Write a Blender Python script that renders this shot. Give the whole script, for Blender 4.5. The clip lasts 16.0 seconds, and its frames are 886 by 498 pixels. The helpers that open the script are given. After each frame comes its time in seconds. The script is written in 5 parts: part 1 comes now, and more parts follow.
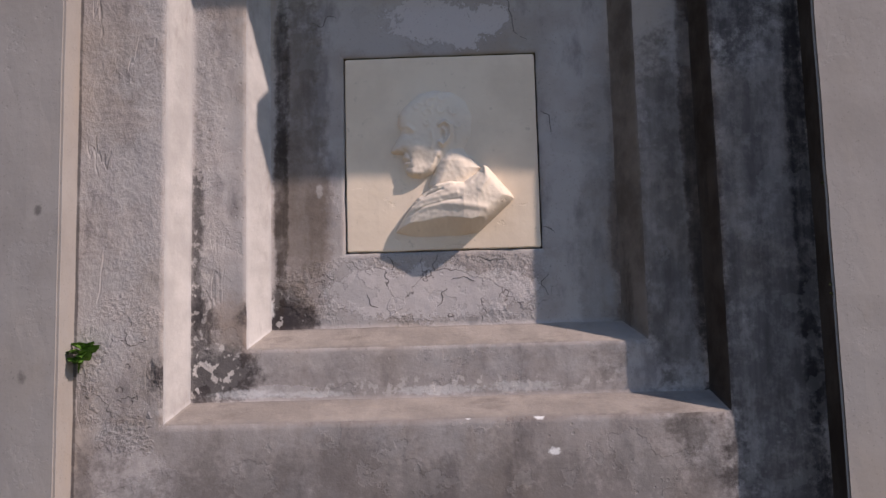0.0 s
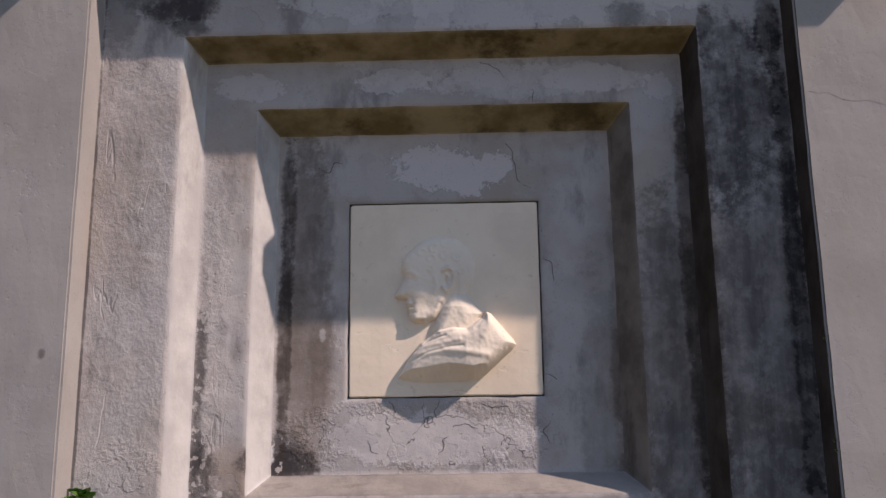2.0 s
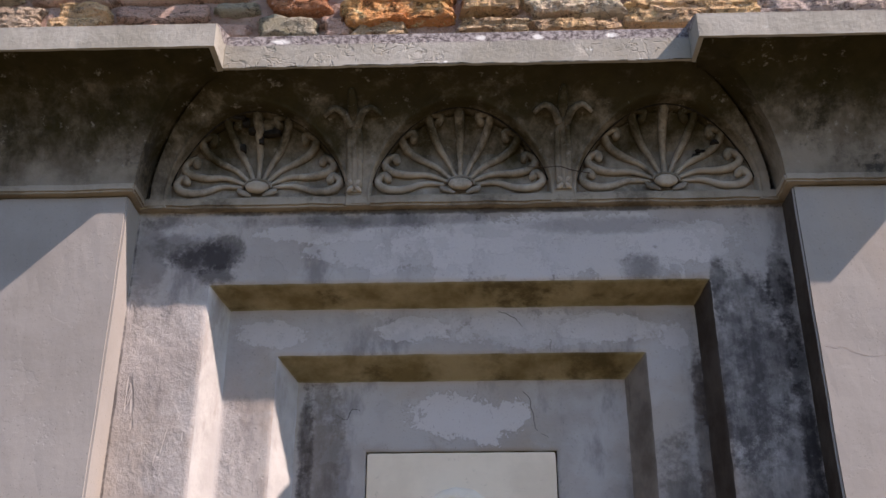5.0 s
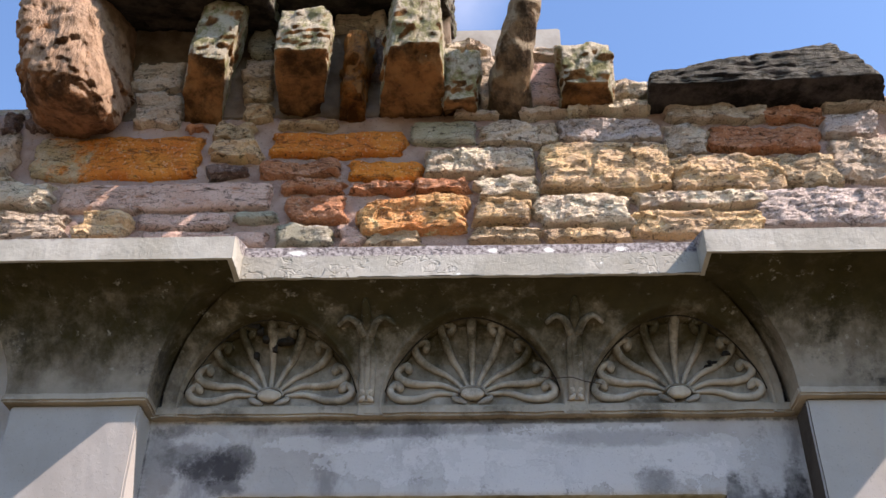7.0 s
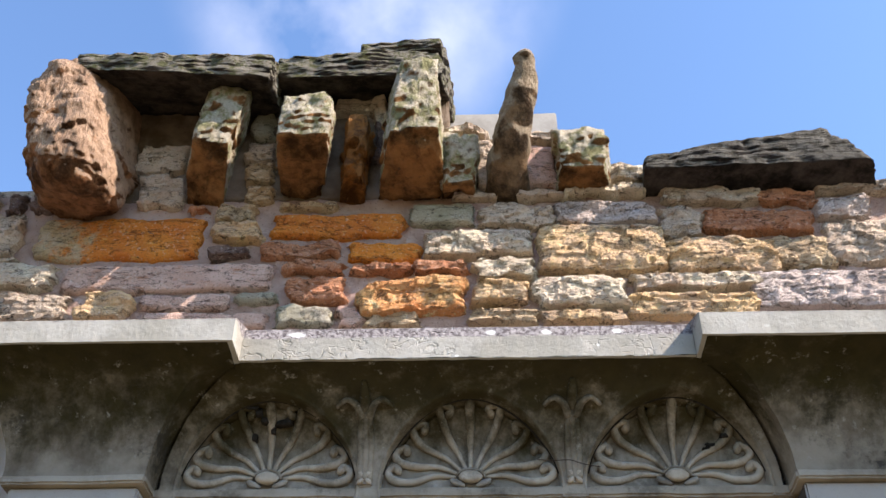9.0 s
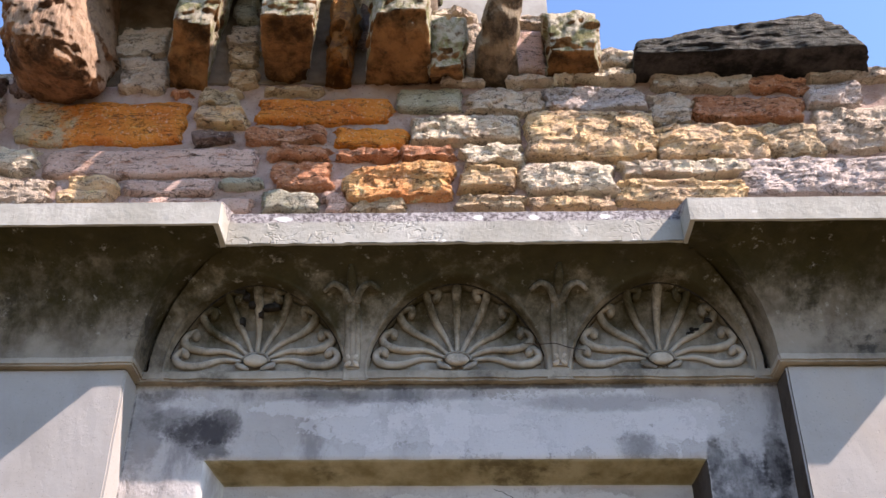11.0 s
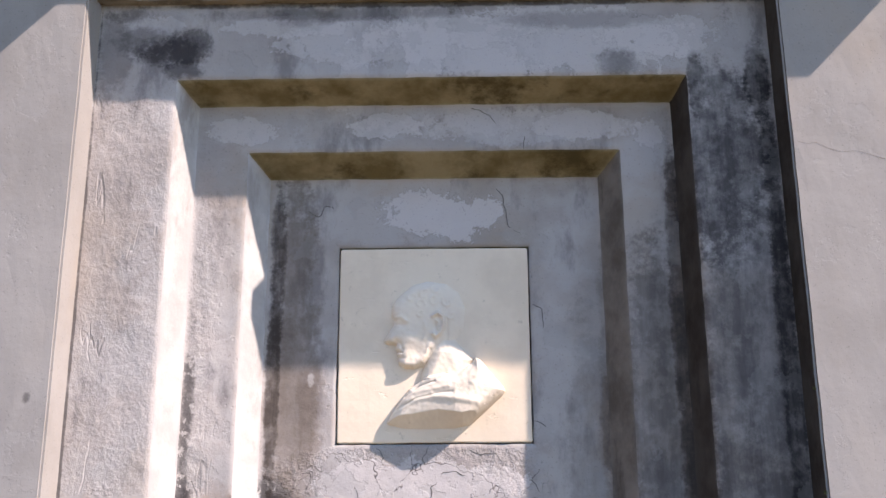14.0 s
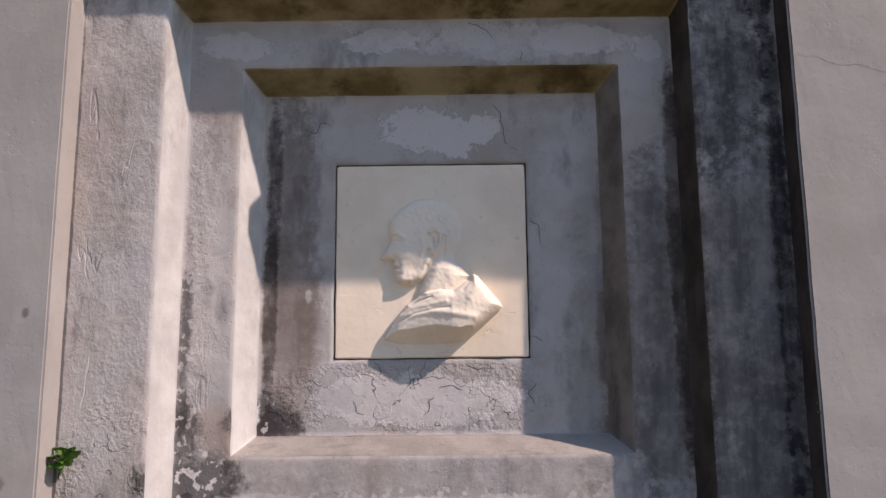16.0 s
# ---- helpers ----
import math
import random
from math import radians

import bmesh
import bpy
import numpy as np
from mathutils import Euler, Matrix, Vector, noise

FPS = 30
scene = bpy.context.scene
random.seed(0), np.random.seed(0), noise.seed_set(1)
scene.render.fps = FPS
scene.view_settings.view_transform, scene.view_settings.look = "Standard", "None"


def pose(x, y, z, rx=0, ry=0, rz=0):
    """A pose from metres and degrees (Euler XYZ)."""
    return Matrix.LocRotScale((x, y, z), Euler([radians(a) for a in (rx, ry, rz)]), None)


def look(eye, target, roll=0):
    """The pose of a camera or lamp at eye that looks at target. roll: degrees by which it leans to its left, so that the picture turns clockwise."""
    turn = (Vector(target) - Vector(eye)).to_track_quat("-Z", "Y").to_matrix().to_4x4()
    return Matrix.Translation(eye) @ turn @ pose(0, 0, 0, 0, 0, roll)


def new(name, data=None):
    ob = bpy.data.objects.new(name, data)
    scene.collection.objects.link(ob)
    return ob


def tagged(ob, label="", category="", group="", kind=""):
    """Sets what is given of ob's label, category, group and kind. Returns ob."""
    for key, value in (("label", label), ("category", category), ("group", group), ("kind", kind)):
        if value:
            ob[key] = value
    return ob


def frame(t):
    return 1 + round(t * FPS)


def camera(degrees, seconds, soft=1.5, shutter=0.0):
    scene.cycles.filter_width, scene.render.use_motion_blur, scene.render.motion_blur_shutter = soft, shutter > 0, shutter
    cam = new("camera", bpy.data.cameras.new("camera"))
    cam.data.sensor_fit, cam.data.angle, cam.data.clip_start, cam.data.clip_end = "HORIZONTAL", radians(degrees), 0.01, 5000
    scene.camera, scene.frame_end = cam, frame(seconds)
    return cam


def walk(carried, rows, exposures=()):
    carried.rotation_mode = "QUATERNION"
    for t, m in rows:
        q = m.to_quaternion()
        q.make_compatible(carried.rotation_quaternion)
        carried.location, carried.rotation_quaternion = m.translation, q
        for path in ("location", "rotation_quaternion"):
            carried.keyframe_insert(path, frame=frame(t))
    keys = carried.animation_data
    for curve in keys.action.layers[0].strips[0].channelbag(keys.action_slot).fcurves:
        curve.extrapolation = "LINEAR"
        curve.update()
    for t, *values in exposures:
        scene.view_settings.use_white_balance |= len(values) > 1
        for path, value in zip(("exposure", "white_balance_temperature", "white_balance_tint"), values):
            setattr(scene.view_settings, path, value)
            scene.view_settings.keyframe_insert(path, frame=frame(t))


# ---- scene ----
cam = camera(45.9, 16.0)
PATH = [
    (0, (0.143, -2.761, 1.559), (0.096, -0.78, 1.827), -1.5),
    (0.5, (0.152, -2.764, 1.583), (0.105, -0.786, 1.873), -1.4),
    (1, (0.15, -2.77, 1.601), (0.113, -0.802, 1.955), -1.1),
    (1.5, (0.146, -2.777, 1.607), (0.115, -0.825, 2.043), -1.1),
    (2, (0.148, -2.791, 1.645), (0.099, -0.85, 2.128), -0.7),
    (2.5, (0.129, -2.786, 1.638), (0.087, -0.868, 2.202), -0.6),
    (3, (0.136, -2.785, 1.635), (0.085, -0.889, 2.268), -0.4),
    (3.5, (0.132, -2.793, 1.661), (0.079, -0.907, 2.324), -0.4),
    (3.7, (0.132, -2.795, 1.664), (0.078, -0.922, 2.362), -0.3),
    (5.8, (0.108, -2.871, 1.786), (0.05, -1.117, 2.745), 0.1),
    (6, (0.109, -2.876, 1.793), (0.048, -1.139, 2.784), 0.2),
    (6.5, (0.107, -2.879, 1.803), (0.042, -1.205, 2.896), 0.4),
    (7, (0.108, -2.897, 1.803), (0.04, -1.271, 2.966), 0.6),
    (7.5, (0.109, -2.919, 1.799), (0.039, -1.351, 3.04), 0.8),
    (8, (0.114, -2.934, 1.795), (0.043, -1.412, 3.091), 0.7),
    (8.2, (0.114, -2.936, 1.795), (0.044, -1.414, 3.09), 0.7),
    (10.3, (0.107, -2.939, 1.785), (0.052, -1.363, 3.016), 0.6),
    (10.5, (0.106, -2.932, 1.779), (0.053, -1.348, 2.999), 0.6),
    (11, (0.105, -2.906, 1.784), (0.066, -1.247, 2.9), 0.3),
    (11.5, (0.106, -2.877, 1.781), (0.08, -1.146, 2.782), -0.0),
    (12, (0.117, -2.847, 1.758), (0.092, -1.05, 2.634), -0.0),
    (12.5, (0.126, -2.801, 1.696), (0.109, -0.951, 2.455), -0.1),
    (13, (0.133, -2.784, 1.668), (0.116, -0.905, 2.355), -0.1),
    (13.5, (0.137, -2.791, 1.673), (0.114, -0.894, 2.304), -0.3),
    (14, (0.148, -2.792, 1.673), (0.119, -0.869, 2.222), -0.3),
    (14.5, (0.139, -2.787, 1.652), (0.118, -0.854, 2.167), -0.5),
    (15, (0.136, -2.787, 1.657), (0.122, -0.845, 2.133), -0.5),
    (15.5, (0.148, -2.791, 1.653), (0.124, -0.843, 2.107), -0.6),
    (16, (0.139, -2.78, 1.631), (0.12, -0.825, 2.053), -0.5),
]
EXPOSURES = [(0.0, -0.12, 7600, 29), (3.5, 0.12, 7600, 28), (6.0, 0.86, 7600, 27), (8.0, 1.22, 7300, 19), (10.5, 1.27, 7300, 22), (11.0, 1.34, 7300, 25), (11.5, 1.40, 7300, 26), (12.5, 1.48, 7200, 25), (13.5, 1.09, 7300, 25), (14.5, 0.70, 7400, 26), (16.0, 0.2, 7600, 28)]
walk(cam, [(t, look(eye, target, roll)) for t, eye, target, roll in PATH], EXPOSURES)

# ---- light: raking sun from high on the right, blue sky ----
SUN_WAY = Vector((-2.215, 1.0, -2.275)).normalized()
world = bpy.data.worlds.new("world")
scene.world = world
world.use_nodes = True
wn, wl = world.node_tree.nodes, world.node_tree.links
sky = wn.new("ShaderNodeTexSky")
sky.sky_type, sky.sun_disc = "NISHITA", False
sky.sun_elevation, sky.sun_rotation = math.asin(-SUN_WAY.z), math.atan2(-SUN_WAY.x, -SUN_WAY.y)
sky.air_density, sky.dust_density, sky.ozone_density = 1.0, 0.6, 1.5
cloud_noise = wn.new("ShaderNodeTexNoise")
cloud_noise.inputs["Scale"].default_value, cloud_noise.inputs["Detail"].default_value = 7.0, 6.0
cloud_ramp = wn.new("ShaderNodeMapRange")
cloud_ramp.inputs["From Min"].default_value, cloud_ramp.inputs["From Max"].default_value = 0.38, 0.72
cloud_near = wn.new("ShaderNodeVectorMath")
cloud_near.operation = "DOT_PRODUCT"
cloud_near.inputs[1].default_value = (-0.095, 0.566, 0.819)
cloud_edge = wn.new("ShaderNodeMapRange")
cloud_edge.interpolation_type = "SMOOTHSTEP"
cloud_edge.inputs["From Min"].default_value, cloud_edge.inputs["From Max"].default_value = 0.980, 0.999
cloud_amount = wn.new("ShaderNodeMath")
cloud_amount.operation = "MULTIPLY"
cloud_ramp.inputs["To Max"].default_value = 0.30
cloud_mix = wn.new("ShaderNodeMix")
cloud_mix.data_type = "RGBA"
cloud_mix.inputs[7].default_value = (9.0, 9.3, 9.8, 1)
cloud_coord = wn.new("ShaderNodeTexCoord")
wl.new(cloud_coord.outputs["Generated"], cloud_noise.inputs["Vector"])
wl.new(cloud_noise.outputs["Fac"], cloud_ramp.inputs["Value"])
wl.new(cloud_coord.outputs["Generated"], cloud_near.inputs[0])
wl.new(cloud_near.outputs["Value"], cloud_edge.inputs["Value"])
wl.new(cloud_ramp.outputs["Result"], cloud_amount.inputs[0])
wl.new(cloud_edge.outputs["Result"], cloud_amount.inputs[1])
wl.new(cloud_amount.outputs[0], cloud_mix.inputs[0])
wl.new(cloud_mix.outputs[2], wn["Background"].inputs["Color"])
sky_tone = wn.new("ShaderNodeMix")
sky_tone.data_type, sky_tone.blend_type = "RGBA", "MULTIPLY"
sky_tone.inputs[0].default_value, sky_tone.inputs[7].default_value = 1.0, (0.75, 1.03, 1.24, 1)
wl.new(sky.outputs["Color"], sky_tone.inputs[6])
wl.new(sky_tone.outputs[2], cloud_mix.inputs[6])
wn["Background"].inputs["Strength"].default_value = 0.135
sun = new("sun", bpy.data.lights.new("sun", "SUN"))
sun.data.energy, sun.data.angle, sun.data.color = 4.7, radians(0.5), (1.0, 0.965, 0.915)
sun.matrix_world = look((0, 0, 20), Vector((0, 0, 20)) + SUN_WAY)

# ---- the monument's measures ----
XL, XR = -0.910, 1.060            # inner edges of the pilasters
PW, PWR, PD = 0.394, 0.412, 0.111 # pilaster widths and projection
Z_NECK, Z_SOFFIT, Z_SLAB = 3.267, 3.571, 3.656
Q = 0.284                         # projection of the cornice
N1 = (-0.669, 0.814, 1.488, 2.990, 0.0)
N1B = (-0.628, 0.788, 1.541, 2.954, 0.114)
N2 = (-0.473, 0.629, 1.683, 2.805, 0.114)
N2B = (-0.423, 0.575, 1.742, 2.756, 0.220)
PLAQUE = (-0.2035, 0.3540, 1.9595, 2.5335)


# ---- materials ----
class Mat:
    """A small builder for procedural materials in world space."""

    def __init__(self, name, rough=0.9):
        self.m = bpy.data.materials.new(name)
        self.m.use_nodes = True
        self.n, self.l = self.m.node_tree.nodes, self.m.node_tree.links
        self.bsdf = self.n["Principled BSDF"]
        self.bsdf.inputs["Roughness"].default_value = rough
        self.bsdf.inputs["Specular IOR Level"].default_value = 0.08
        self.pos = self.n.new("ShaderNodeNewGeometry").outputs["Position"]

    def put(self, socket, value):
        if isinstance(value, bpy.types.NodeSocket):
            self.l.new(value, socket)
        elif isinstance(value, tuple) and len(value) == 3 and socket.type == "RGBA":
            socket.default_value = (*value, 1)
        else:
            socket.default_value = value

    def scaled(self, scale, offset=(0, 0, 0), turn=0.0):
        node = self.n.new("ShaderNodeMapping")
        node.inputs["Rotation"].default_value = (0, radians(turn), 0)
        self.put(node.inputs["Vector"], self.pos)
        node.inputs["Scale"].default_value, node.inputs["Location"].default_value = scale, offset
        return node.outputs["Vector"]

    def noise(self, scale, detail=5.0, rough=0.55, vec=None, distort=0.0):
        node = self.n.new("ShaderNodeTexNoise")
        self.put(node.inputs["Vector"], vec or self.pos)
        for key, v in (("Scale", scale), ("Detail", detail), ("Roughness", rough), ("Distortion", distort)):
            node.inputs[key].default_value = v
        return node.outputs["Fac"]

    def cells(self, scale, vec=None, feature="F1"):
        node = self.n.new("ShaderNodeTexVoronoi")
        node.feature = feature
        self.put(node.inputs["Vector"], vec or self.pos)
        node.inputs["Scale"].default_value = scale
        return node.outputs["Distance"]

    def math(self, op, a, b=0.0, c=0.0):
        node = self.n.new("ShaderNodeMath")
        node.operation = op
        for socket, v in zip(node.inputs, (a, b, c)):
            self.put(socket, v)
        return node.outputs[0]

    def step(self, value, lo, hi):
        node = self.n.new("ShaderNodeMapRange")
        node.interpolation_type = "SMOOTHSTEP"
        self.put(node.inputs["Value"], value)
        node.inputs["From Min"].default_value, node.inputs["From Max"].default_value = lo, hi
        return node.outputs["Result"]

    def mix(self, f, a, b, blend="MIX"):
        node = self.n.new("ShaderNodeMix")
        node.data_type, node.blend_type = "RGBA", blend
        self.put(node.inputs[0], f), self.put(node.inputs[6], a), self.put(node.inputs[7], b)
        return node.outputs[2]

    def axis(self, n):
        node = self.n.new("ShaderNodeSeparateXYZ")
        self.put(node.inputs[0], self.pos)
        return node.outputs[n]

    def random(self):
        return self.n.new("ShaderNodeObjectInfo").outputs["Random"]

    def spot(self, x, z, rx, rz, ragged):
        """A stain or other mark of its own ragged shape round a place on the wall: 1 inside, 0 outside."""
        dx = self.math("MULTIPLY", self.math("SUBTRACT", self.sx, x), 1 / rx)
        dz = self.math("MULTIPLY", self.math("SUBTRACT", self.sz, z), 1 / rz)
        d = self.math("ADD", self.math("MULTIPLY", dx, dx), self.math("MULTIPLY", dz, dz))
        d = self.math("ADD", d, self.math("MULTIPLY", self.math("SUBTRACT", self.fray, 0.67), ragged))
        return self.step(d, 1.35, 0.15)

    def finish(self, color, height=None, strength=0.5, distance=0.01):
        self.put(self.bsdf.inputs["Base Color"], color)
        if height is not None:
            node = self.n.new("ShaderNodeBump")
            node.inputs["Strength"].default_value, node.inputs["Distance"].default_value = strength, distance
            self.put(node.inputs["Height"], height)
            self.put(self.bsdf.inputs["Normal"], node.outputs["Normal"])
        return self.m


def plaster(name, base, pale, rough_side=False, seams=0.6, relief=0.5, dark=(), light=(), brown=(), white=(), flaked=(), flecked=(), streaks=()):
    """Old cement render: cloudy greys, fine sand, peeled skins, soot and damp stains, some marks holding shade."""
    k = Mat(name)
    k.sx, k.sz = k.axis(0), k.axis(2)
    k.fray = k.math("ADD", k.noise(6.0, 9.0, 0.72), k.math("MULTIPLY", k.noise(55.0, 4.0, 0.7), 0.35))
    cloud = k.step(k.noise(2.1, 6.0, 0.6), 0.32, 0.68)
    col = k.mix(cloud, base, pale)
    warm = k.step(k.noise(3.7, 4.0, 0.5, k.scaled((1, 1, 0.5), (3, 1, 7))), 0.45, 0.75)
    col = k.mix(k.math("MULTIPLY", warm, 0.45), col, (0.34, 0.275, 0.215))
    skin = k.step(k.noise(2.6, 10.0, 0.62, k.scaled((1, 1, 1.3), (1, 9, 4))), 0.47, 0.57)
    col = k.mix(k.math("MULTIPLY", skin, 0.5 if rough_side else 0.1), col, (0.42, 0.405, 0.40))
    soot = k.math("MULTIPLY", k.step(k.noise(3.1, 9.0, 0.68, k.scaled((1.6, 1, 0.7), (7, 3, 1))), 0.52, 0.66), 0.6 if rough_side else 0.12)
    col = k.mix(soot, col, (0.12, 0.11, 0.115))
    for x, z, rx, rz, f in brown:
        col = k.mix(k.math("MULTIPLY", k.spot(x, z, rx, rz, 3.0), f), col, (0.20, 0.135, 0.095))
    coat = 0.0
    for x, z, rx, rz, f in light:
        patch = k.spot(x, z, rx, rz, 4.0)
        rim = k.math("MULTIPLY", k.step(patch, 0.30, 0.40), k.step(patch, 0.52, 0.42))
        col = k.mix(k.math("MULTIPLY", k.step(patch, 0.35, 0.55), f), col, (0.52, 0.485, 0.475))
        col = k.mix(k.math("MULTIPLY", rim, 0.35 * f), col, (0.12, 0.105, 0.10))
        coat = k.math("MAXIMUM", coat, k.math("MULTIPLY", k.step(patch, 0.38, 0.46), f))
    for x, z, rx, rz, f in dark:
        col = k.mix(k.math("MULTIPLY", k.spot(x, z, rx, rz, 5.0), f), col, (0.045, 0.04, 0.042))
    run = k.step(k.noise(11.0, 7.0, 0.65, k.scaled((1.5, 1, 0.10), (2, 5, 3))), 0.30, 0.62)
    mottle = k.step(k.noise(17.0, 6.0, 0.7, k.scaled((1, 1, 0.8), (1, 5, 8))), 0.36, 0.58)
    run = k.math("ADD", 0.30, k.math("MULTIPLY", k.math("ADD", run, mottle), 0.35))
    for x, z, rx, rz, f, tone in streaks:
        mask = k.math("MULTIPLY", k.step(k.spot(x, z, rx, rz, 3.2), 0.05, 0.95), run)
        col = k.mix(k.math("MULTIPLY", mask, f), col, tone)
    flake = k.noise(5.5, 8.0, 0.62, k.scaled((1, 1, 1), (11, 4, 2)))
    seam = k.math("MULTIPLY", k.step(flake, 0.548, 0.556), k.step(flake, 0.570, 0.562))
    seam = k.math("MULTIPLY", seam, k.step(k.noise(6.0, 3.0, 0.5, k.scaled((1, 1, 1), (2, 2, 9))), 0.54, 0.60))
    col = k.mix(k.math("MULTIPLY", seam, seams), col, (0.06, 0.05, 0.05))
    peel = k.step(k.noise(5.5, 8.0, 0.62, k.scaled((1, 1, 1), (11, 4, 2))), 0.555, 0.575)
    col = k.mix(k.math("MULTIPLY", peel, 0.22), col, (0.30, 0.29, 0.28))
    for x, z, rx, rz, f in white:
        k.fray = k.math("ADD", k.noise(70.0, 4.0, 0.6), 0.17)
        col = k.mix(k.math("MULTIPLY", k.spot(x, z, rx, rz, 3.5), f), col, (0.75, 0.75, 0.74))
    for x, z, rx, rz, f in flecked:
        fleck = k.step(k.noise(34.0, 4.0, 0.6, k.scaled((1, 1, 0.8), (8, 8, 8))), 0.545, 0.58)
        col = k.mix(k.math("MULTIPLY", k.math("MULTIPLY", fleck, k.spot(x, z, rx, rz, 1.0)), f), col, (0.55, 0.51, 0.48))
    lift = 0.0
    for x, z, rx, rz, f in flaked:
        grain = k.noise(7.0, 4.0, 0.5, k.scaled((1, 1, 1.0), (4, 4, 4)), 0.2)
        zone = k.spot(x, z, rx, rz, 1.5)
        edge = k.math("MULTIPLY", k.math("MULTIPLY", k.step(grain, 0.494, 0.500), k.step(grain, 0.508, 0.502)), k.step(k.noise(9.0, 2.0, 0.5, k.scaled((1, 1, 1), (1, 3, 7))), 0.40, 0.50))
        col = k.mix(k.math("MULTIPLY", k.math("MULTIPLY", edge, zone), f), col, (0.07, 0.06, 0.06))
        lift = k.math("ADD", lift, k.math("MULTIPLY", k.math("MULTIPLY", k.step(grain, 0.50, 0.506), zone), 1.05))
    fine = k.noise(85.0, 4.0, 0.7)
    col = k.mix(k.step(k.noise(160.0, 2.0), 0.62, 0.75), col, k.mix(0.35, col, (0.1, 0.09, 0.09)))
    pits = k.step(k.cells(34.0), 0.09, 0.16)
    pit_mask = k.step(k.noise(4.0, 3.0), 0.52, 0.6)
    pits = k.math("MAXIMUM", pits, k.math("SUBTRACT", 1.0, pit_mask))
    h = k.math("ADD", k.math("MULTIPLY", fine, 0.16), k.math("MULTIPLY", peel, -0.14))
    h = k.math("ADD", k.math("ADD", h, lift), k.math("MULTIPLY", pits, 0.25))
    h = k.math("ADD", h, k.math("MULTIPLY", coat, 0.35))
    if rough_side:
        grit = k.noise(30.0, 6.0, 0.68, k.scaled((1.0, 1, 0.85), (0, 0, 0), 20.0))
        lumps = k.noise(10.0, 5.0, 0.6, k.scaled((1.2, 1, 0.75), (4, 0, 2), 20.0))
        drag = k.noise(3.2, 4.0, 0.5, k.scaled((1.9, 1, 0.42), (1, 0, 6), 24.0))
        score = k.math("MULTIPLY", k.step(drag, 0.478, 0.492), k.step(drag, 0.497, 0.493))
        left = k.step(k.sx, -0.50, -0.58)
        coarse = k.math("ADD", k.math("MULTIPLY", grit, 1.25), k.math("ADD", k.math("MULTIPLY", lumps, 1.1), k.math("MULTIPLY", k.math("MULTIPLY", score, k.step(k.noise(5.0, 2.0, 0.5, k.scaled((1, 1, 1), (9, 1, 2))), 0.52, 0.60)), -0.7)))
        h = k.math("ADD", h, k.math("MULTIPLY", k.math("MULTIPLY", coarse, left), k.step(k.sz, 1.35, 1.75)))
    h = k.math("ADD", h, k.math("MULTIPLY", k.noise(14.0, 6.0, 0.6), 0.55))
    return k.finish(col, h, relief, 0.012)


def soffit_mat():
    """Render under the niche heads: ochre algae stain, with dim warm bounce light also put into its colour."""
    k = Mat("ochre_soffit_plaster")
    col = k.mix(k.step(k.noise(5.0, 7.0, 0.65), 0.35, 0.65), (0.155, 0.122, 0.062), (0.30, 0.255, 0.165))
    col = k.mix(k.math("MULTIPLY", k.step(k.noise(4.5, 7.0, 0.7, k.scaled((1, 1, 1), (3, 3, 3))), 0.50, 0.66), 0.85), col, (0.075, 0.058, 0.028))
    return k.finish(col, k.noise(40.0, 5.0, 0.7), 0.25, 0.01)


def tinted(name, low, high, streak, dark, relief=0.25):
    """Render with its own coat, dust, or stains and shade in its colour: limewash, dusty sill, dark streaked sides."""
    k = Mat(name)
    col = k.mix(k.step(k.noise(5.0, 8.0, 0.65), 0.35, 0.65), low, high)
    col = k.mix(k.math("MULTIPLY", k.step(k.noise(7.0, 8.0, 0.7, k.scaled(streak, (3, 3, 3))), 0.52, 0.68), 0.75), col, dark)
    h = k.math("ADD", k.math("MULTIPLY", k.noise(60.0, 5.0, 0.7), 0.4), k.noise(13.0, 6.0, 0.6))
    return k.finish(col, h, relief, 0.012)


